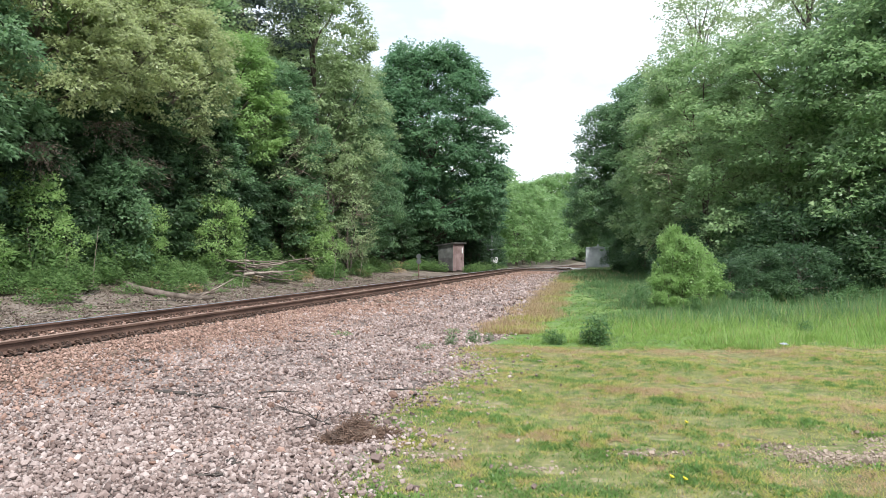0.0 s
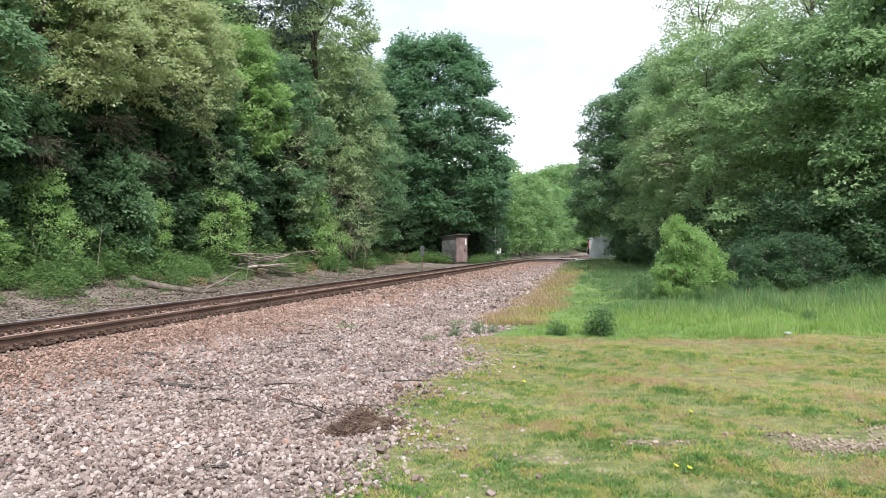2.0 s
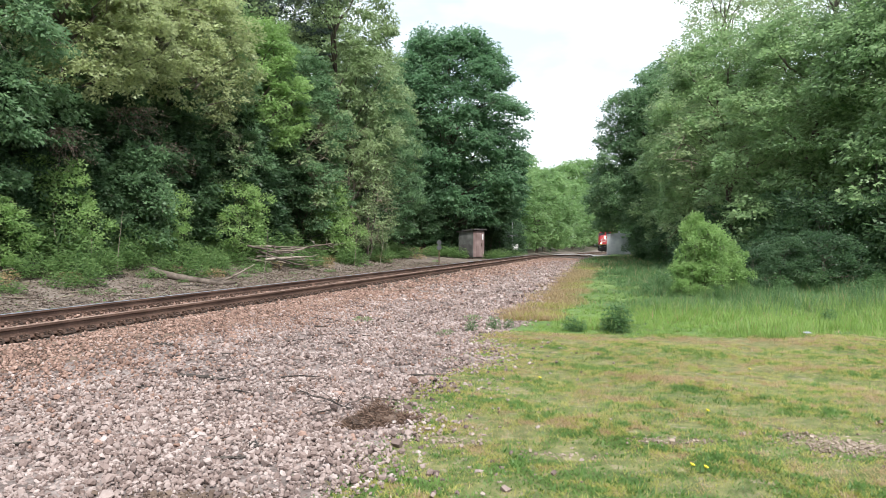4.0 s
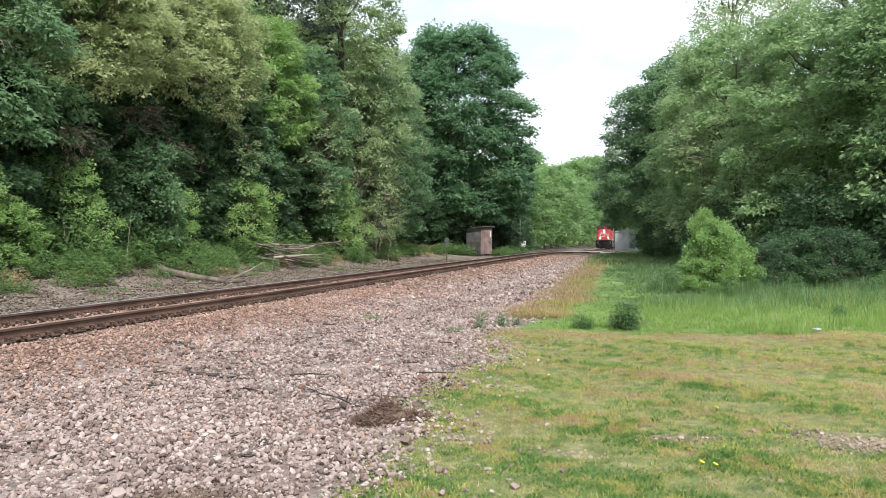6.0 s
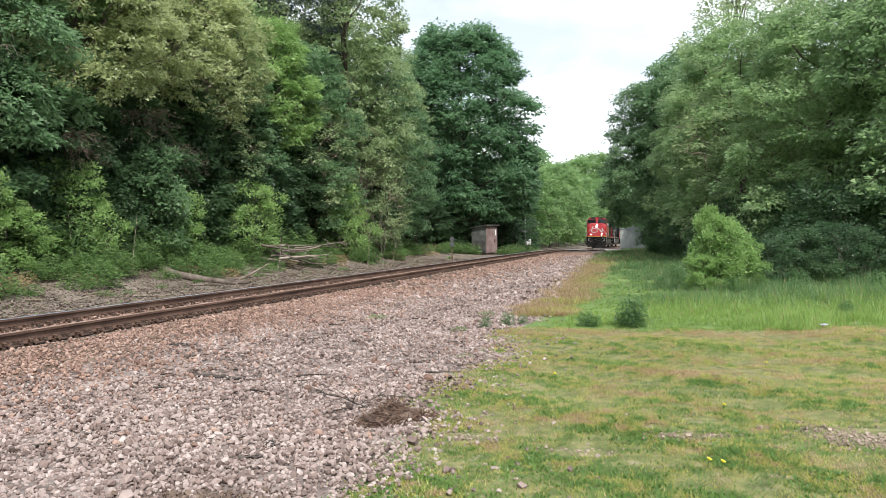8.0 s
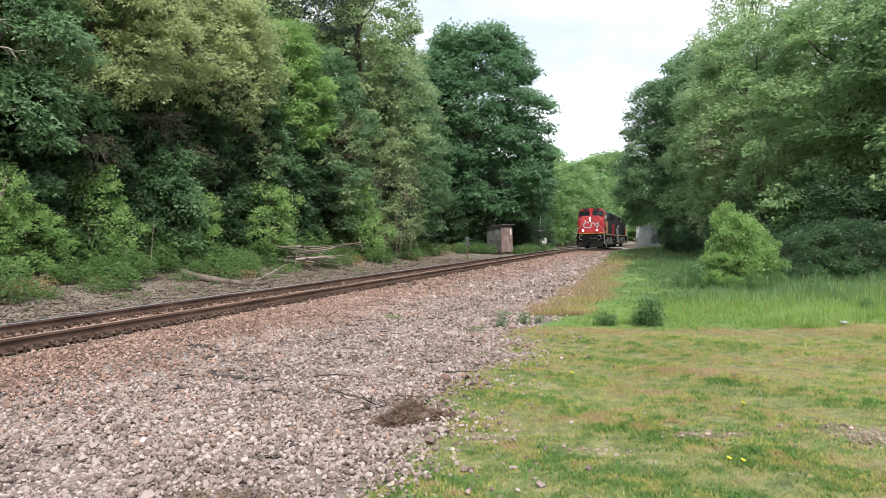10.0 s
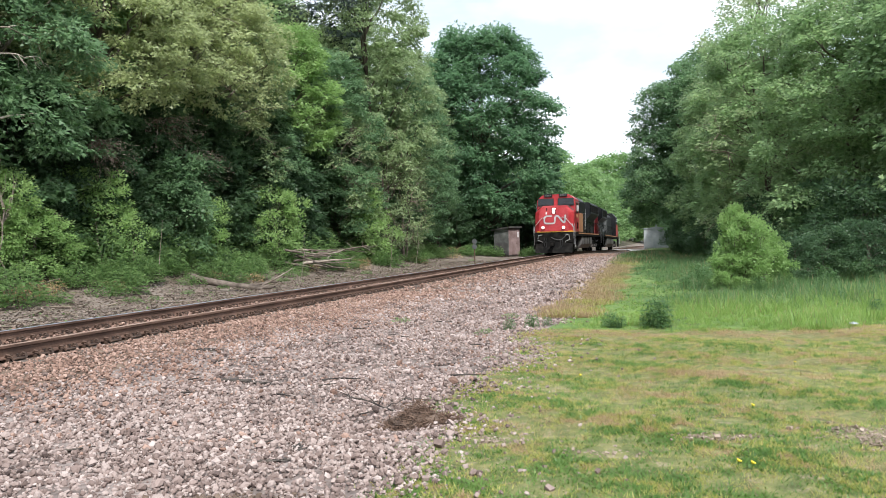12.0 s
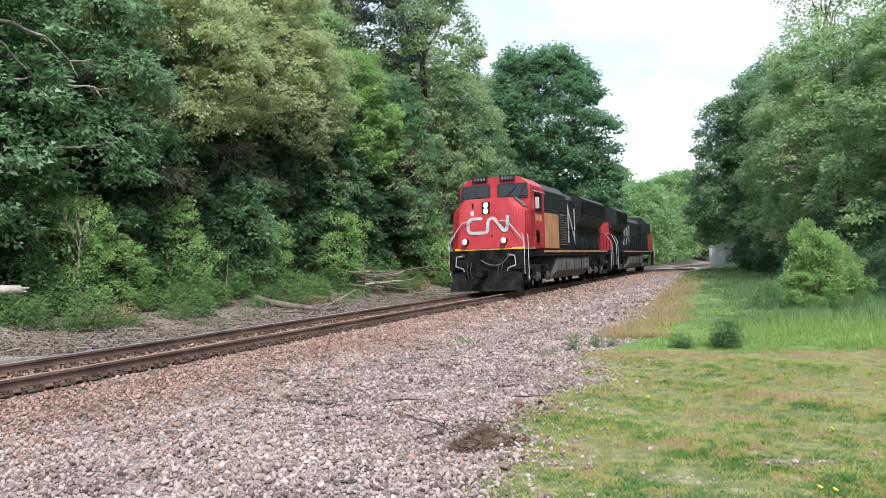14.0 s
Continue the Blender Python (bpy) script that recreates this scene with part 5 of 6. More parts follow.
def second_unit():
    loco = tagged(new("locomotive"), "second black diesel locomotive running hood first with red cab last", "locomotive", group="locomotives of the train")
    common_body(loco, -0.95, -22.0)
    end_fittings(loco, -0.9, 1)
    end_fittings(loco, -22.0, -1)
    bm = bmesh.new()
    box(bm, -1.0, -0.86, -1.5, 1.5, 0.7, 1.74, 0.015)
    part("pilot", bm, M["under"], loco)
    bm = bmesh.new()
    prism(bm, [(-1.0, 1.73), (1.0, 1.73), (1.0, 3.95), (0.75, 4.3), (-0.75, 4.3), (-1.0, 3.95)], "x", -17.6, -3.0)
    part("hood", bm, M["black"], loco, "dusty black engine hood")
    bm = bmesh.new()
    prism(bm, [(-1.0, 1.73), (1.0, 1.73), (1.0, 3.6), (-1.0, 3.6)], "x", -3.0, -1.5)
    part("hood_end", bm, M["red"], loco, "red end of the long hood")
    bm = bmesh.new()
    prism(bm, [(-1.02, 3.1), (1.02, 3.1), (1.5, 3.5), (1.5, 4.4), (1.2, 4.6), (-1.2, 4.6), (-1.5, 4.4), (-1.5, 3.5)], "x", -6.8, -1.6)
    part("radiator", bm, M["black"], loco, "flared black radiator housing")
    bm = bmesh.new()
    prism(bm, [(-1.52, 1.73), (1.52, 1.73), (1.52, 4.05), (1.05, 4.6), (-1.05, 4.6), (-1.52, 4.05)], "x", -20.0, -17.6)
    bmesh.ops.bevel(bm, geom=[e for e in bm.edges], offset=0.04, segments=1, affect="EDGES")
    part("cab", bm, M["black"], loco, "black cab with red side panels")
    bm = bmesh.new()
    prism(bm, [(-1.45, 1.73), (1.45, 1.73), (1.45, 3.1), (1.1, 3.6), (-1.1, 3.6), (-1.45, 3.1)], "x", -21.4, -20.0)
    part("nose", bm, M["red"], loco, "red nose")
    for s in (-1, 1):
        y = s * 1.525
        bm = bmesh.new()
        box(bm, -19.6, -18.3, min(y, y + s * 0.02), max(y, y + s * 0.02), 3.3, 4.0, 0.01)
        sw = part("side_window", bm, M["rubber"], loco)
        for x0, x1 in ((-19.5, -19.0), (-18.9, -18.4)):
            bm = bmesh.new()
            box(bm, x0, x1, min(y + s * 0.02, y + s * 0.03), max(y + s * 0.02, y + s * 0.03), 3.4, 3.95)
            part("pane", bm, M["pane"], sw)
        bm = bmesh.new()
        box(bm, -19.9, -17.7, min(y, y + s * 0.012), max(y, y + s * 0.012), 1.8, 3.2, 0.004)
        part("side_panel", bm, M["red"], loco, "red side panel")
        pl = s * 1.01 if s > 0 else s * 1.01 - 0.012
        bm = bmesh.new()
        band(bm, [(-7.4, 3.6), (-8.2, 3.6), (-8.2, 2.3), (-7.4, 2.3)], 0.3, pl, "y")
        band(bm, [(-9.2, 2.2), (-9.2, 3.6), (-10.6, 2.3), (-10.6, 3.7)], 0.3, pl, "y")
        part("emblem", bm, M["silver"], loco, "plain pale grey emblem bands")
        for x in (-6.4, -4.9, -3.4):
            bm = bmesh.new()
            box(bm, x, x + 1.3, min(s * 1.5, s * 1.52), max(s * 1.5, s * 1.52), 3.62, 4.3, 0.01)
            part("radiator_grille", bm, M["under"], loco)
        for k in range(9):
            bm = bmesh.new()
            x = -17.2 + k * 1.2
            if -11.2 < x < -6.8:
                bm.free()
                continue
            box(bm, x, x + 1.1, min(s * 1.0, s * 1.02), max(s * 1.0, s * 1.02), 1.85, 3.0, 0.008)
            part("hood_door", bm, M["black"], loco)
    bm = bmesh.new()
    box(bm, -13.2, -12.0, -0.35, 0.35, 4.28, 4.58, 0.05)
    part("exhaust_stack", bm, M["under"], loco)
    side_rails(loco, -1.6, -17.4, 14)
    return loco


LEAD, SECOND = lead_unit(), second_unit()


def unit_pose(t, behind):
    y = FRONT_END + SPEED_Y * (14.0 - t) + behind * ALONG[1]
    y2 = y + UNIT * ALONG[1]
    z, z2 = float(rail_z(y)), float(rail_z(y2))
    return pose(centre_x(y), y, z, 0, -math.degrees(math.atan2(z - z2, UNIT)), -90 - math.degrees(HEAD))

# ---- hut, relay house, masts and the crossing ----
M.update({
    "hut_wall": material("faded mauve-brown boards", [(0.144, 0.094, 0.086), (0.209, 0.144, 0.137), (0.274, 0.202, 0.191)], 1.5, 22, 0.85, bump=0.2, wear=(0.115, 0.079, 0.072), wear_at=0.64),
    "hut_side": material("grey weathered boards", [(0.072, 0.072, 0.068), (0.122, 0.122, 0.115), (0.187, 0.187, 0.176)], 1.5, 22, 0.9, bump=0.2),
    "roofing": material("dark roofing felt", [(0.03, 0.03, 0.03), (0.06, 0.055, 0.05), (0.10, 0.095, 0.085)], 2, 24, 0.9, bump=0.2),
    # tone lowered to carry the tree shade that lies on the relay cabin
    "relay": material("grey painted steel toned for tree shade", [(0.26, 0.28, 0.29), (0.33, 0.35, 0.36), (0.39, 0.41, 0.42)], 1.2, 18, 0.5, bump=0.03),
    "galv": material("galvanised steel", [(0.28, 0.29, 0.3), (0.4, 0.41, 0.42), (0.5, 0.51, 0.52)], 3, 30, 0.45, 0.6, bump=0.03),
    "sign_back": material("dull sign plate", [(0.03, 0.032, 0.033), (0.055, 0.058, 0.058), (0.09, 0.095, 0.095)], 3, 30, 0.6, 0.3, bump=0.05),
    "road": material("worn pale asphalt", [(0.17, 0.165, 0.16), (0.25, 0.245, 0.235), (0.34, 0.33, 0.32)], 0.6, 14, 0.9, bump=0.2),
})


def build_hut():
    hut = tagged(new("trackside_hut"), "small faded mauve-brown wooden hut with a dark lean-to roof", "hut")
    gz = float(ground_z(0.85, 71)) + 0.16
    hut.matrix_basis = pose(0.75, 71.2, gz, 0, 0, 50)
    w, d = 0.78, 0.85          # half width of the door face, half depth
    bm = bmesh.new()
    box(bm, -w + 0.03, w - 0.03, -d + 0.03, d - 0.03, -0.6, 0.0)
    part("footing", bm, M["tie"], hut, "dark timber footing")
    bm = bmesh.new()
    prism(bm, [(-d, 0), (d, 0), (d, 2.25), (-d, 2.45)], "x", -w, w)
    part("wall", bm, M["hut_side"], hut, "grey weathered side boards")
    for k in range(7):
        bm = bmesh.new()
        x = -w + k * (2 * w / 7)
        box(bm, x + 0.006, x + 2 * w / 7 - 0.006, -d - 0.025, -d - 0.002, 0.04, 2.40)
        part("board", bm, M["hut_wall"], hut)
    bm = bmesh.new()
    box(bm, -0.32, 0.36, -d - 0.05, -d - 0.027, 0.06, 1.9, 0.006)
    door = part("door", bm, M["hut_wall"], hut, "closed mauve-brown door")
    bm = bmesh.new()
    box(bm, 0.3, 0.35, -d - 0.08, -d - 0.05, 1.0, 1.25)
    part("handle", bm, M["plate"], door)
    bm = bmesh.new()
    box(bm, 0.46, 0.62, -d - 0.045, -d - 0.027, 1.6, 2.1)
    part("notice", bm, M["white"], hut, "small pale notice")
    bm = bmesh.new()
    box(bm, -w - 0.03, -w - 0.005, -d + 0.05, d - 0.05, 0.1, 1.15)
    part("lower_panel", bm, M["tank"], hut, "pale lower side panel")
    bm = bmesh.new()
    prism(bm, [(-d - 0.2, 2.46), (d + 0.2, 2.24), (d + 0.2, 2.34), (-d - 0.2, 2.58)], "x", -w - 0.15, w + 0.15)
    part("roof", bm, M["roofing"], hut, "dark overhanging roof")


build_hut()


def build_relay_house():
    x, y = 23.8, 120.0
    house = tagged(new("relay_house"), "pale grey steel relay cabin beside the crossing", "cabin")
    house.matrix_basis = pose(x, y, float(ground_z(x, y)) - 0.06, 0, 0, -12) @ Matrix.Diagonal((1.16, 1.16, 1.2, 1))
    bm = bmesh.new()
    box(bm, -1.55, 1.55, -1.2, 1.2, 0.12, 2.6, 0.03)
    part("wall", bm, M["relay"], house)
    bm = bmesh.new()
    prism(bm, [(-1.65, 2.58), (1.65, 2.58), (1.65, 2.66), (0, 2.86), (-1.65, 2.66)], "y", -1.3, 1.3)
    part("roof", bm, M["relay"], house)
    bm = bmesh.new()
    box(bm, -1.5, 1.5, -1.15, 1.15, 0, 0.13)
    part("base", bm, M["hut_side"], house)
    bm = bmesh.new()
    rod(bm, (0, 0, 2.8), (0, 0, 3.1), 0.16, 0.1, 12)
    part("vent", bm, M["galv"], house)
    for k in range(3):
        bm = bmesh.new()
        box(bm, -1.4 + k * 0.95, -0.5 + k * 0.95, -1.225, -1.2, 0.3, 2.4, 0.005)
        part("panel", bm, M["relay"], house)
    bm = bmesh.new()
    box(bm, 0.25, 0.3, -1.28, -1.225, 1.2, 1.45)
    part("handle", bm, M["galv"], house)


build_relay_house()


def build_masts():
    x, y = -1.42, 46.0
    post = tagged(new("signal_post"), "short dark post with two round sign plates seen from behind", "sign post")
    post.matrix_basis = pose(x, y, float(ground_z(x, y)), 0, 0, 5)
    bm = bmesh.new()
    rod(bm, (0, 0, -0.2), (0, 0, 1.5), 0.03, sides=8)
    part("pole", bm, M["rail"], post)
    for z in (1.42, 1.12):
        bm = bmesh.new()
        rod(bm, (0, -0.035, z), (0, -0.055, z), 0.145, sides=18)
        part("sign_plate", bm, M["sign_back"], post)
    x, y = 5.4, 86.0
    mast = tagged(new("crossing_mast"), "galvanised crossing mast with pale equipment boxes", "signal mast")
    mast.matrix_basis = pose(x, y, float(ground_z(x, y)), 0, 0, -10)
    bm = bmesh.new()
    rod(bm, (0, 0, -0.2), (0, 0, 3.9), 0.06, 0.05, 10)
    part("pole", bm, M["galv"], mast)
    bm = bmesh.new()
    box(bm, 0.08, 0.62, -0.2, 0.2, 0.85, 1.5, 0.03)
    part("control_box", bm, M["white"], mast, "white equipment box")
    bm = bmesh.new()
    box(bm, -0.55, 0.55, -0.05, 0.05, 2.35, 2.45)
    part("cross_arm", bm, M["galv"], mast)
    for s in (-1, 1):
        bm = bmesh.new()
        rod(bm, (s * 0.42, -0.02, 2.4), (s * 0.42, -0.22, 2.4), 0.17, 0.15, 14)
        part("signal_lamp", bm, M["sign_back"], mast)
    bm = bmesh.new()
    rod(bm, (0, 0, -0.05), (0, 0, 0.45), 0.2, 0.12, 10)
    part("base", bm, M["galv"], mast)
    x, y = 4.1, 84.0
    cab = tagged(new("equipment_box"), "pale grey equipment box on a short post", "equipment box")
    cab.matrix_basis = pose(x, y, float(ground_z(x, y)), 0, 0, -10)
    bm = bmesh.new()
    box(bm, -0.3, 0.3, -0.2, 0.2, 0.9, 1.9, 0.03)
    part("box", bm, M["relay"], cab)
    bm = bmesh.new()
    rod(bm, (0, 0, -0.1), (0, 0, 0.9), 0.05)
    part("pole", bm, M["galv"], cab)


build_masts()


def build_crossing():
    # a narrow pale road that comes in along the far side and crosses the line near the relay cabin
    V, F = [], []
    path = [(2.0, 84), (7.0, 96), (12.5, 104), (18.0, 108), (30.0, 107), (60, 100), (140, 85)]
    pts = []
    for (x0, y0), (x1, y1) in zip(path, path[1:]):
        for k in range(8):
            pts.append((x0 + (x1 - x0) * k / 8, y0 + (y1 - y0) * k / 8))
    pts = np.array(pts + [path[-1]])
    d = np.gradient(pts, axis=0)
    d /= np.linalg.norm(d, axis=1)[:, None]
    side = np.stack([d[:, 1], -d[:, 0]], -1)
    for k, p in enumerate(pts):
        for s in np.linspace(-2.6, 2.6, 9):
            q = p + side[k] * s
            near = np.exp(-(off_line(q[0], q[1]) / 2.4) ** 2)
            z = max(float(ground_z(q[0], q[1])) + 0.03, float(rail_z(q[1])) - 0.02 - 0.3 * (1 - near))
            V.append((q[0], q[1], z if near < 0.3 else float(rail_z(q[1])) - 0.015))
    for k in range(len(pts) - 1):
        for j in range(8):
            F.append((k * 9 + j, k * 9 + j + 1, (k + 1) * 9 + j + 1, (k + 1) * 9 + j))
    ob = new("road", raw_mesh("road", V, F, [M["road"]], smooth=True))
    tagged(ob, "narrow worn pale asphalt road crossing the track", "road", kind="structure")


build_crossing()


# ---- fallen wood, brush and litter ----
def wood_thing(name, label, category, paths, mat, sides=7):
    V, F = tubes(paths, sides)
    return tagged(new(name, raw_mesh(name, V, F, [mat], smooth=True)), label, category)


def lying(rng, x, y, length, turn, r0, r1, rise=0.0, steps=7, wob=0.04, lift=0.0):
    t = np.linspace(0, 1, steps)
    a = radians(turn)
    px = x + np.cos(a) * length * t + rng.normal(0, wob, steps) * length * 0.4
    py = y + np.sin(a) * length * t + rng.normal(0, wob, steps) * length * 0.4
    pz = ground_z(px, py) + np.linspace(r0, r1, steps) * 0.8 + rise * t + lift
    r = np.linspace(r0, r1, steps)
    r[0] *= 0.9
    return np.stack([px, py, pz], -1), r


def build_wood():
    rng = np.random.default_rng(77)
    # the log by the track with its forked end
    paths = [lying(rng, -11.55, 28.6, 2.2, -9, 0.165, 0.11, 0.0, wob=0.03), lying(rng, -9.5, 28.2, 1.1, -25, 0.12, 0.05, wob=0.05), lying(rng, -9.5, 28.3, 1.2, 24, 0.08, 0.03, 0.22, wob=0.05),
             lying(rng, -9.3, 28.1, 1.15, -6, 0.10, 0.05, 0.05, wob=0.06)]
    wood_thing("log", "weathered grey-brown fallen log beside the track", "log", paths, M["log"])
    p = [lying(rng, -8.9, 28.4, 1.25, 15, 0.045, 0.014, 0.75, wob=0.05)]
    wood_thing("branch", "thin bleached branch sticking up beside the log", "branch", p, M["dead_wood"], 5)
    # the brush pile further along: long crooked boughs heaped on the bank
    for k in range(14):
        reach = rng.uniform(1.6, 3.8)
        p = [lying(rng, -10.6 + rng.uniform(0, 2.2), 36.2 + rng.uniform(0, 1.8), reach, rng.uniform(-50, 65), rng.uniform(0.03, 0.085), 0.012, rng.uniform(-0.3, 0.75), lift=rng.uniform(0.05, 1.0), wob=0.075, steps=9)]
        for _ in range(4):
            q = p[0][0][rng.integers(2, 8)]
            p.append(branch(rng, q, q + np.array((rng.uniform(-0.5, 1.0), rng.uniform(-0.4, 0.4), rng.uniform(-0.45, 0.35))), 0.022, 0.006, wob=0.09))
        tagged(wood_thing("branch", "grey dead branch in a brush pile", "branch", p, M["log"] if k % 3 else M["dead_wood"], 5), group="brush pile")
    # the broken white trunk near the start of the wood
    split = material("pale split wood", [(0.22, 0.18, 0.145), (0.33, 0.285, 0.24), (0.45, 0.40, 0.345)], 3, 35, 0.9, bump=0.5)
    p = [lying(rng, -15.9, 18.0, 1.9, 43, 0.16, 0.13, 0.25, wob=0.02, lift=0.45)]
    for _ in range(6):
        q = p[0][0][-1] + rng.normal(0, 0.05, 3)
        p.append(branch(rng, q - np.array((0.15, 0.12, 0.0)), q + np.array((rng.uniform(0.0, 0.16), rng.uniform(0.0, 0.14), rng.uniform(-0.05, 0.08))), 0.08, 0.02, wob=0.02))
    wood_thing("log", "broken pale trunk with a splintered end at the wood's edge", "log", p, split)
    p = []
    for _ in range(9):
        p.append(branch(rng, (-14.55, 22.0, 2.4), (-14.55 + rng.normal(0, 0.35), 22.0 + rng.normal(0, 0.4), rng.uniform(3.5, 4.4)), 0.02, 0.005, 5, wob=0.05))
    p.append(branch(rng, (-14.6, 22.2, float(ground_z(-14.6, 22.2)) - 0.1), (-14.55, 22.0, 2.4), 0.03, 0.02, 5))
    wood_thing("dead_sapling", "bare grey sapling with upright forked twigs", "sapling", p, M["dead_wood"], 5)
    # brown withered boughs hanging in front of the crowns
    for x, y, z, r in ((-14.3, 27.2, 5.5, 1.0), (-13.6, 30.8, 6.8, 1.25), (-13.2, 32.4, 5.6, 1.2), (-9.5, 46.5, 5.6, 1.0), (-9.3, 49.0, 8.6, 1.1)):
        hub = np.array((x, y, z))
        p = [branch(rng, hub + np.array((-3.4, 0.8, -0.6)), hub, 0.06, 0.03, 6)]
        at = []
        for _ in range(46):
            d = unit(rng, 1)[0] * np.array((0.8, 1.2, 0.6)) + np.array((0.45, 0, -0.35))
            mid = hub + d * r * rng.uniform(0.2, 0.6)
            tip = hub + d * r * rng.uniform(0.8, 1.4) + np.array((0, 0, -0.25))
            p.append(branch(rng, hub + (mid - hub) * 0.2, tip, 0.012, 0.003, 5, wob=0.07))
            at += [p[-1][0][rng.integers(1, 5)] + rng.normal(0, 0.08, 3) for _ in range(9)]
        bough = wood_thing("dead_bough", "withered brown bough hanging in front of the crowns", "branch", p, M["twig"], 4)
        at = np.array(at)
        m = len(at)
        V, F = leaf_arrays(at, unit(rng, m) + np.array((0, 0, -0.8)), unit(rng, m), rng.uniform(0.07, 0.15, m), rng.uniform(0.03, 0.07, m))
        dead = new("withered_leaves", raw_mesh("withered_leaves", V, F, [M["leaf_brown"]]))
        dead.parent = bough
        tagged(dead, "curled brown leaves", kind="stuff")
    for k in range(46):
        y = rng.uniform(15.5, 25)
        u = -rng.uniform(2.6, 8.0)
        tagged(wood_thing("stick", "grey dead stick on the leaf litter", "stick", [lying(rng, on_line(u, y), y, rng.uniform(0.4, 1.7), rng.uniform(0, 360), rng.uniform(0.012, 0.035), 0.006, rng.uniform(0, 0.12), wob=0.06)],
                          M["dead_wood"] if k % 2 else M["twig"], 5), group="sticks on the litter")
    for x, y, a in ((-14.3, 21.0, 100), (-13.9, 21.4, 60), (-14.6, 21.6, 150)):
        wood_thing("branch", "thin dead branch on the litter", "branch", [lying(rng, x, y, 1.4, a, 0.03, 0.008, 0.4)], M["twig"], 5)
    for k in range(34):
        y = rng.uniform(19, 56)
        u = -rng.uniform(3.2, 8.4)
        tagged(wood_thing("stick", "small dead stick on the leaf litter", "stick", [lying(rng, on_line(u, y), y, rng.uniform(0.4, 1.6), rng.uniform(0, 360), rng.uniform(0.012, 0.035), 0.006, rng.uniform(0, 0.15))],
                          M["twig"] if k % 3 else M["dark_wood"], 5), group="sticks on the litter")
    # bare stems standing in the undergrowth
    for x, y, h in ((-13.7, 26.2, 1.9), (-12.3, 27.4, 2.2), (-12.8, 26.6, 1.2), (-8.5, 33, 2.0), (-6.2, 44, 2.4), (-5.0, 47, 2.6), (-15.0, 23.0, 1.6)):
        z = float(ground_z(x, y))
        wood_thing("dead_sapling", "bare upright dead sapling in the weeds", "sapling", [branch(rng, (x, y, z - 0.1), (x + rng.uniform(-0.25, 0.25), y, z + h), 0.018, 0.006, 6, wob=0.015)], M["dead_wood"], 5)
    # dead bleached boughs reaching out of the dark trees
    for a, b, r in (((-14.9, 19.7, 8.75), (-14.1, 23.2, 8.1), 0.05), ((-14.95, 19.4, 8.1), (-14.65, 20.7, 7.1), 0.04), ((-14.45, 21.5, 7.35), (-14.05, 23.3, 7.6), 0.03), ((-14.4, 21.7, 5.5), (-14.2, 22.8, 5.75), 0.04)):
        a, b = np.array(a), np.array(b)
        p = [branch(rng, a + np.array((-2.0, -0.2, 0.3)), a, r * 1.2, r, 5), branch(rng, a, b, r, 0.012, 8, wob=0.025)]
        for _ in range(7):
            q = p[1][0][rng.integers(3, 8)]
            p.append(branch(rng, q, q + np.array((rng.uniform(-0.1, 0.2), rng.uniform(0.05, 0.6), rng.uniform(-0.6, 0.2))), 0.014, 0.005, wob=0.08))
        wood_thing("dead_bough", "bleached leafless bough reaching out of a tree", "branch", p, split, 5)
    # dark pieces on the stones
    for x, y, l, a, r in ((-3.45, 9.05, 0.62, 4, 0.045), (-1.62, 6.0, 0.3, 115, 0.035), (-1.85, 5.75, 0.28, -5, 0.02), (-1.0, 7.85, 0.3, -10, 0.03), (-4.6, 11.6, 0.5, -20, 0.03), (-0.9, 10.3, 0.4, -12, 0.02)):
        V, F = [], []
        for k in range(3):      # split flat pieces lying over one another
            q, rr = lying(rng, x + rng.normal(0, l * 0.12), y + rng.normal(0, 0.02), l * rng.uniform(0.55, 0.95), a + rng.normal(0, 7), r, r * 0.5, 0.015, wob=0.03, steps=9)
            v, f = tubes([(q, r * 0.8 * np.array((0.15, 0.7, 1.0, 0.85, 1.0, 0.75, 0.8, 0.5, 0.12)) * rng.uniform(0.7, 1.3, 9))], 5)
            v[:, 2] = ground_z(v[:, 0], v[:, 1]) + 0.018 + (v[:, 2] - ground_z(v[:, 0], v[:, 1]) - r * 0.6) * 0.5
            v += rng.normal(0, 0.005, v.shape)
            F.append(f + sum(len(w) for w in V))
            V.append(v)
        ob = new("wood_chunk", raw_mesh("wood_chunk", np.concatenate(V), np.concatenate(F), [M["dark_wood"]]))
        tagged(ob, "dark charred splintered wood on the stones", "wood")
    p = [lying(rng, -1.05, 7.45, 0.55, 152, 0.010, 0.004, 0.12, wob=0.06)]
    for _ in range(7):
        q = p[0][0][rng.integers(1, 7)]
        p.append(branch(rng, q, q + np.array((rng.uniform(-0.3, 0.25), rng.uniform(-0.1, 0.25), rng.uniform(0.0, 0.14))), 0.006, 0.002))
    wood_thing("twig", "forked dry twig on the stones", "twig", p, M["dark_wood"], 5)


build_wood()


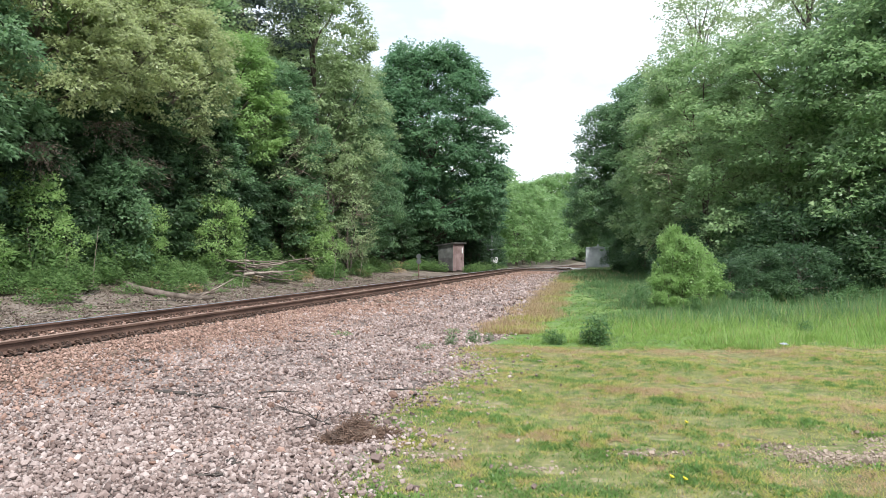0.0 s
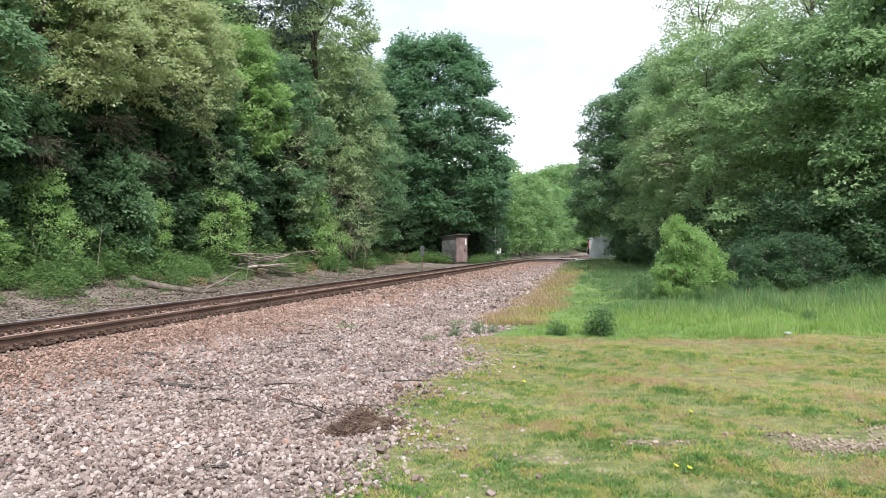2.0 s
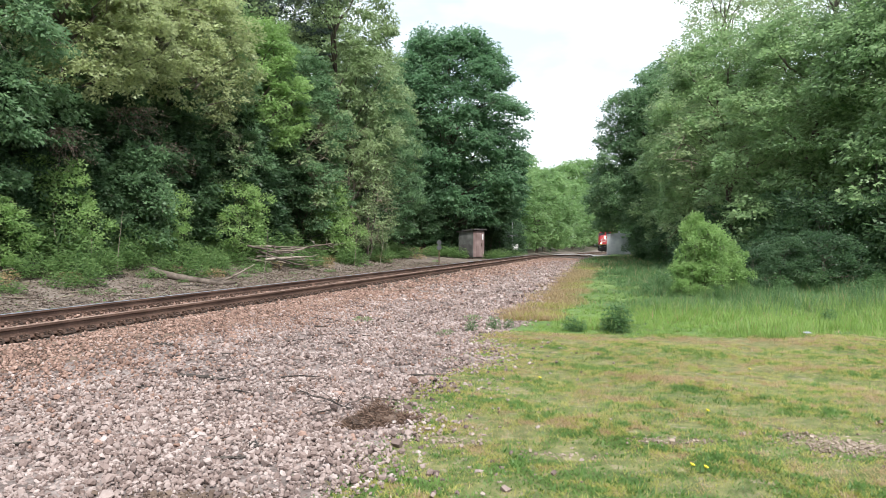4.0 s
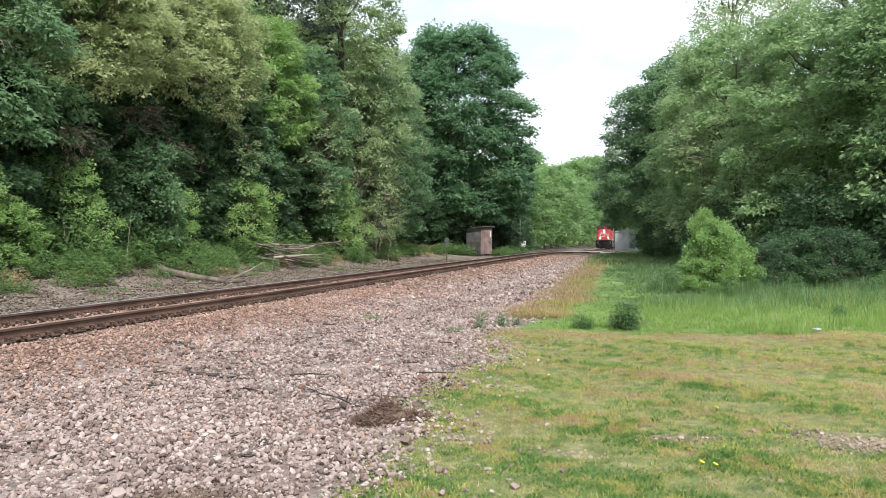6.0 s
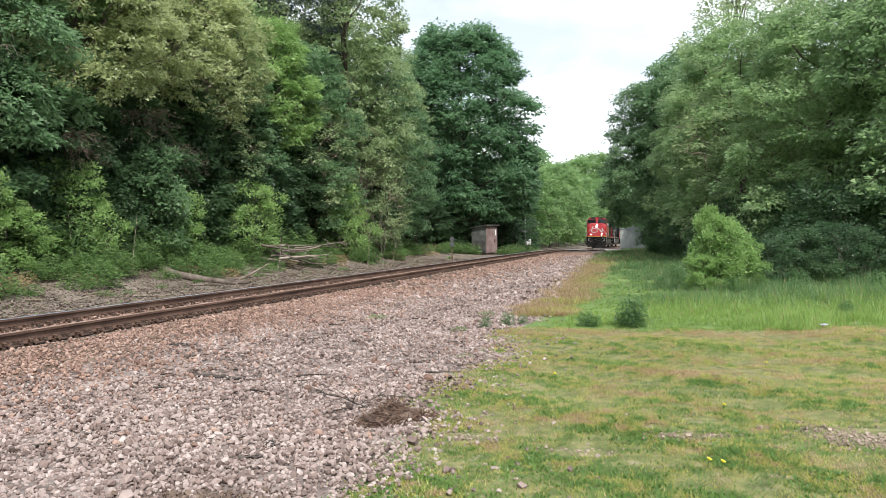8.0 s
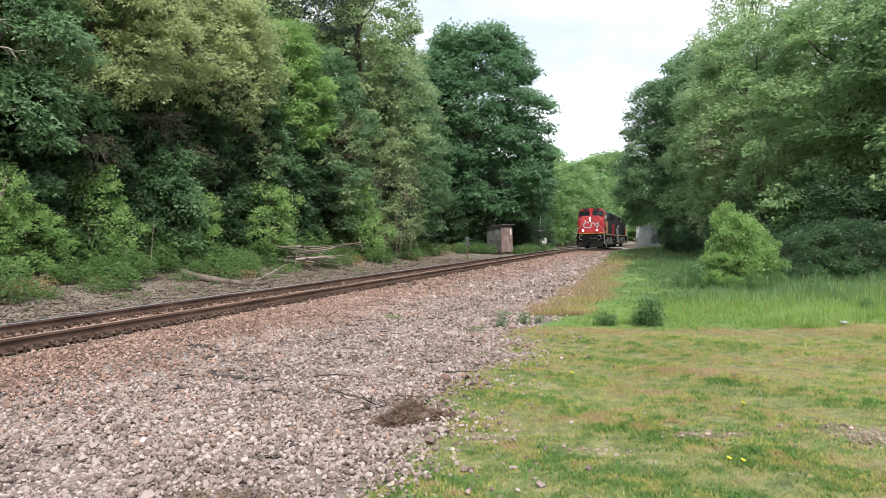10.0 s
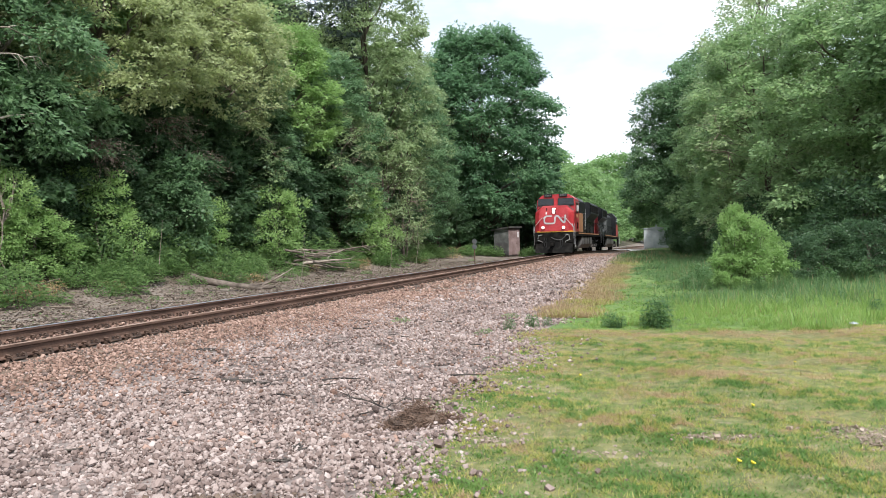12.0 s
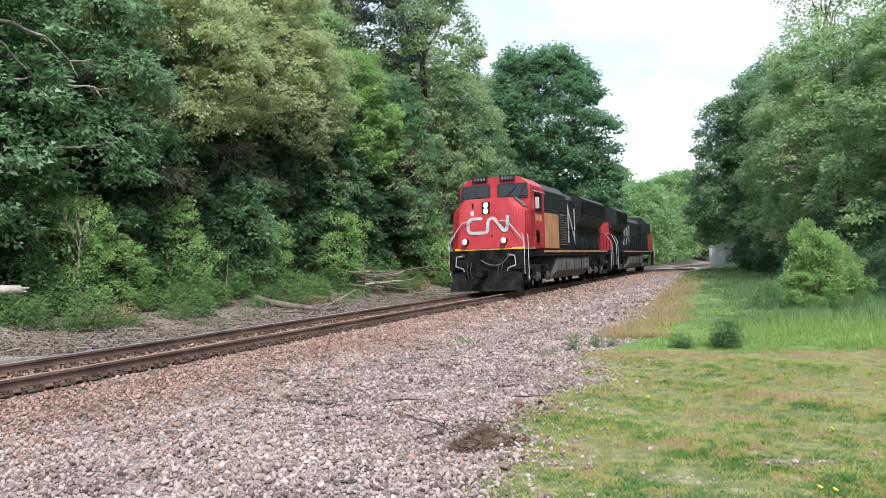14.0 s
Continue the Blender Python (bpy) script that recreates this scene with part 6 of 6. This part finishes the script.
def build_root_clump():
    """The brown clump of torn roots and dead grass at the edge of the lawn."""
    rng = np.random.default_rng(5)
    n = 3600
    a, r = rng.uniform(0, 6.283, n), np.sqrt(rng.uniform(0, 1, n))
    x = -0.78 + np.cos(a) * r * 0.36 + rng.normal(0, 0.02, n)
    y = 6.95 + np.sin(a) * r * 0.2 + 0.25 * (x + 0.78)
    hump = 0.19 * np.clip(1 - r, 0, 1) * (1 + 0.4 * np.sin(x * 14))
    at = np.stack([x, y, ground_z(x, y) + hump * rng.uniform(0.2, 1, n)], -1)
    way = np.stack([rng.normal(0, 1, n), rng.normal(0, 0.7, n), rng.uniform(-0.2, 0.7, n)], -1)
    V, F = leaf_arrays(at, way, unit(rng, n) + np.array((0, 0, 1.0)), rng.uniform(0.04, 0.11, n), rng.uniform(0.004, 0.010, n), 0.1)
    ob = new("root_clump", raw_mesh("root_clump", V, F, [material("dry brown roots", [(0.07, 0.045, 0.032), (0.155, 0.10, 0.072), (0.28, 0.195, 0.145)], 6, 50, 0.95, bump=0, per_piece=0.8)]))
    tagged(ob, "brown clump of torn roots and dead grass on the stones", "dead grass")
    bm = bmesh.new()
    bmesh.ops.create_icosphere(bm, subdivisions=3, radius=1.0)
    for v in bm.verts:
        w = 1 + 0.35 * noise.noise(v.co * 2.1)
        v.co = Vector((v.co.x * 0.28 * w, v.co.y * 0.15 * w, max(-0.05, v.co.z * 0.10 * w)))
    m = part("earth", bm, material("dark root earth", [(0.05, 0.034, 0.026), (0.1, 0.068, 0.05), (0.16, 0.115, 0.088)], 6, 50, 0.95, bump=0.8), ob)
    m.matrix_basis = pose(-0.78, 6.95, float(ground_z(-0.78, 6.95)) + 0.015, 0, 0, 14)


build_root_clump()


# ---- weeds ----
def make_weed(label, height, radius, mat, leaf, count, seed):
    rng = np.random.default_rng(seed)
    n = count
    a, r = rng.uniform(0, 6.283, n), radius * np.sqrt(rng.uniform(0, 1, n))
    z = height * rng.uniform(0.08, 1, n) * (1 - 0.45 * (r / radius) ** 2)
    at = np.stack([np.cos(a) * r, np.sin(a) * r, z], -1)
    way = np.stack([np.cos(a), np.sin(a), rng.uniform(-0.4, 0.6, n)], -1) + unit(rng, n) * 0.6
    V, F = small_leaves(at, way, unit(rng, n) * 0.5 + np.array((0, 0, 1.0)), leaf * rng.uniform(0.6, 1.3, n), leaf * rng.uniform(0.4, 0.8, n))
    thing = tagged(new("weed"), label, "weed")
    lv = new("foliage", raw_mesh("foliage", V, F, [mat]))
    lv.parent = thing
    paths = []
    for k in range(12):
        b = rng.uniform(0, 6.283)
        q = radius * 0.8 * np.sqrt(rng.uniform(0, 1))
        paths.append(branch(rng, (np.cos(b) * q * 0.5, np.sin(b) * q * 0.5, 0), (np.cos(b) * q, np.sin(b) * q, height * rng.uniform(0.6, 0.95)), 0.008, 0.003, 4))
    V, F = tubes(paths, 4)
    st = new("stalk", raw_mesh("stalk", V, F, [M["dark_grass"]]))
    st.parent = thing
    tagged(st, kind="stuff")
    return thing


def build_weeds():
    rng = random.Random(9)
    tall = make_weed("leafy green weed clump at the wood's edge", 0.9, 0.55, M["weed"], 0.10, 700, 1)
    low = make_weed("low leafy weed on the litter", 0.4, 0.5, M["weed"], 0.08, 420, 2)
    dark = make_weed("dark green bushy weed in the tall grass", 0.62, 0.25, M["dark_grass"], 0.07, 420, 3)
    dry = make_weed("dry brownish weed clump", 0.5, 0.5, M["straw"], 0.09, 260, 4)
    y = 18.5
    while y < 60:
        for lo, hi, kind in ((8.2, 9.4, tall), (7.0, 8.3, tall if rng.random() < 0.6 else low), (9.0, 10.0, tall)):
            if rng.random() < 0.85:
                u = -rng.uniform(lo, hi)
                plant(kind, on_line(u, y), y + rng.uniform(-0.4, 0.4), rng.uniform(0, 360), rng.uniform(0.7, 1.3), rng.uniform(0.9, 1.3))
        if rng.random() < 0.5:
            plant(tall, on_line(-rng.uniform(9.4, 10.6), y), y, rng.uniform(0, 360), rng.uniform(1.4, 2.3), 0.9)
        if rng.random() < 0.22:
            plant(dry, on_line(-rng.uniform(6.6, 8.2), y), y, rng.uniform(0, 360), rng.uniform(0.7, 1.2))
        if rng.random() < 0.3:
            plant(low, on_line(-rng.uniform(5.5, 7.6), y), y, rng.uniform(0, 360), rng.uniform(0.4, 0.8))
        y += rng.uniform(0.7, 1.2)
    for x, y, s in ((2.75, 14.2, 0.72), (2.86, 14.3, 0.95), (2.62, 14.35, 0.5), (2.15, 14.4, 0.5), (2.0, 14.5, 0.62), (0.55, 14.3, 0.55), (0.15, 14.0, 0.45), (0.85, 14.6, 0.4), (7.4, 16.0, 0.6), (6.6, 26.0, 1.2), (9.0, 22.0, 1.1), (10.5, 21.0, 1.2), (8.2, 20.5, 0.9), (12.0, 23.0, 1.3), (11.2, 25.0, 1.3), (7.6, 23.5, 1.0),
                    (9.8, 24.5, 1.2), (13.4, 24.0, 1.2), (12.8, 21.5, 1.0), (6.9, 21.5, 0.9), (14.0, 26.5, 1.3), (10.3, 27.0, 1.2), (11.6, 19.6, 0.9), (9.4, 18.8, 0.7), (5.6, 24.0, 0.8), (7.1, 28.5, 1.2)):
        plant(dark, x, y, rng.uniform(0, 360), s)
    for x, y, s in ((2.5, 70.0, 1.0), (3.1, 72.0, 1.1), (3.7, 74.5, 1.2), (4.7, 80, 1.3), (-0.3, 69.6, 0.9), (-1.4, 68.5, 1.1), (-2.6, 67, 1.1), (6.2, 86.5, 1.2)):
        plant(tall, x, y, rng.uniform(0, 360), s, 1.4)
    for k in range(26):
        y = rng.uniform(58, 92)
        plant(tall if k % 3 else dry, on_line(-rng.uniform(6.3, 9.5), y), y, rng.uniform(0, 360), rng.uniform(0.7, 1.3), 1.5)
    for x, y, s in ((-0.15, 10.5, 0.25), (-2.0, 15.5, 0.4), (-0.65, 5.75, 0.18), (-0.3, 13.8, 0.35), (0.2, 16.5, 0.4), (3.3, 7.1, 0.16), (1.2, 8.3, 0.15), (4.4, 8.6, 0.18)):
        plant(low, x, y, rng.uniform(0, 360), s)


build_weeds()


# ---- small things in the grass ----
def build_bits():
    rng = np.random.default_rng(91)
    yellow = material("dandelion yellow", [(0.6, 0.45, 0.02), (0.75, 0.6, 0.03), (0.85, 0.7, 0.06)], 8, 60, 0.7, bump=0)
    for x, y in ((1.62, 5.55), (1.7, 5.5), (2.3, 7.4), (0.9, 9.2), (3.6, 9.9), (4.4, 7.9)):
        bm = bmesh.new()
        z = float(ground_z(x, y)) + 0.055
        rod(bm, (0, 0, 0), (0.004, 0, 0.012), 0.008, 0.02, 10)
        f = new("dandelion")
        f.matrix_basis = pose(x, y, z, 8, 5, 0)
        tagged(f, "small yellow dandelion flower in the lawn", "flower", group="dandelions")
        part("flower_head", bm, yellow, f)
        bm = bmesh.new()
        rod(bm, (0, 0, -0.06), (0, 0, 0.001), 0.003, sides=5)
        part("stalk", bm, M["lawn_green"], f)
    bm = bmesh.new()
    bmesh.ops.create_grid(bm, x_segments=6, y_segments=4, size=0.5)
    for v in bm.verts:
        v.co = Vector((v.co.x * 0.13, v.co.y * 0.09, 0.04 * noise.noise(v.co * 6) + 0.02))
    bmesh.ops.solidify(bm, geom=bm.faces[:], thickness=0.004)
    me = bpy.data.meshes.new("scrap")
    bm.to_mesh(me)
    bm.free()
    me.materials.append(M["relay"])
    ob = new("scrap", me)
    ob.matrix_basis = pose(6.0, 13.75, float(ground_z(6.0, 13.75)) + 0.05, 10, 0, 20)
    tagged(ob, "crumpled pale scrap at the edge of the tall grass", "litter")
    # grey branches lying in the tall grass
    for x, y in ((9.3, 25.0), (9.5, 25.2), (12.2, 28.3), (12.5, 28.4), (12.9, 28.2), (13.4, 28.6)):
        p = [lying(rng, x, y, rng.uniform(0.5, 0.9), rng.uniform(-25, 25), 0.04, 0.015, 0.05, lift=rng.uniform(0.3, 0.42))]
        for _ in range(2):
            q = p[0][0][rng.integers(2, 6)]
            p.append(branch(rng, q, q + np.array((rng.uniform(-0.3, 0.4), 0, rng.uniform(-0.4, 0.1))), 0.02, 0.006))
        tagged(wood_thing("branch", "grey dead branch lying in the tall grass", "branch", p, M["twig"], 5), group="branches in the grass")
    # more litter of bark and sticks on the stones
    for k in range(22):
        y = rng.uniform(5.5, 16)
        u = rng.uniform(3.6, float(gravel_edge(y)) - 0.3)
        x = float(on_line(u, y))
        if x < -0.75 * y:
            continue
        tagged(wood_thing("stick", "small dark stick among the stones", "stick", [lying(rng, x, y, rng.uniform(0.12, 0.4), rng.uniform(-40, 40), 0.012, 0.004, 0.02, lift=0.02)], M["dark_wood"], 5), group="sticks on the stones")


build_bits()


# ---- what moves ----
def motions():
    steps = [k * 0.5 for k in range(29)]
    walk(LEAD, [(t, unit_pose(t, 0.0)) for t in steps])
    walk(SECOND, [(t, unit_pose(t, UNIT)) for t in steps])
    turn = math.degrees(SPEED_Y / ALONG[1] / WHEEL_R)   # degrees a second
    for w, ax in AXLES:
        walk(w, [(k / 30, pose(ax, 0, WHEEL_R, 0, (turn * k / 30) % 360, 0)) for k in range(421)])


motions()
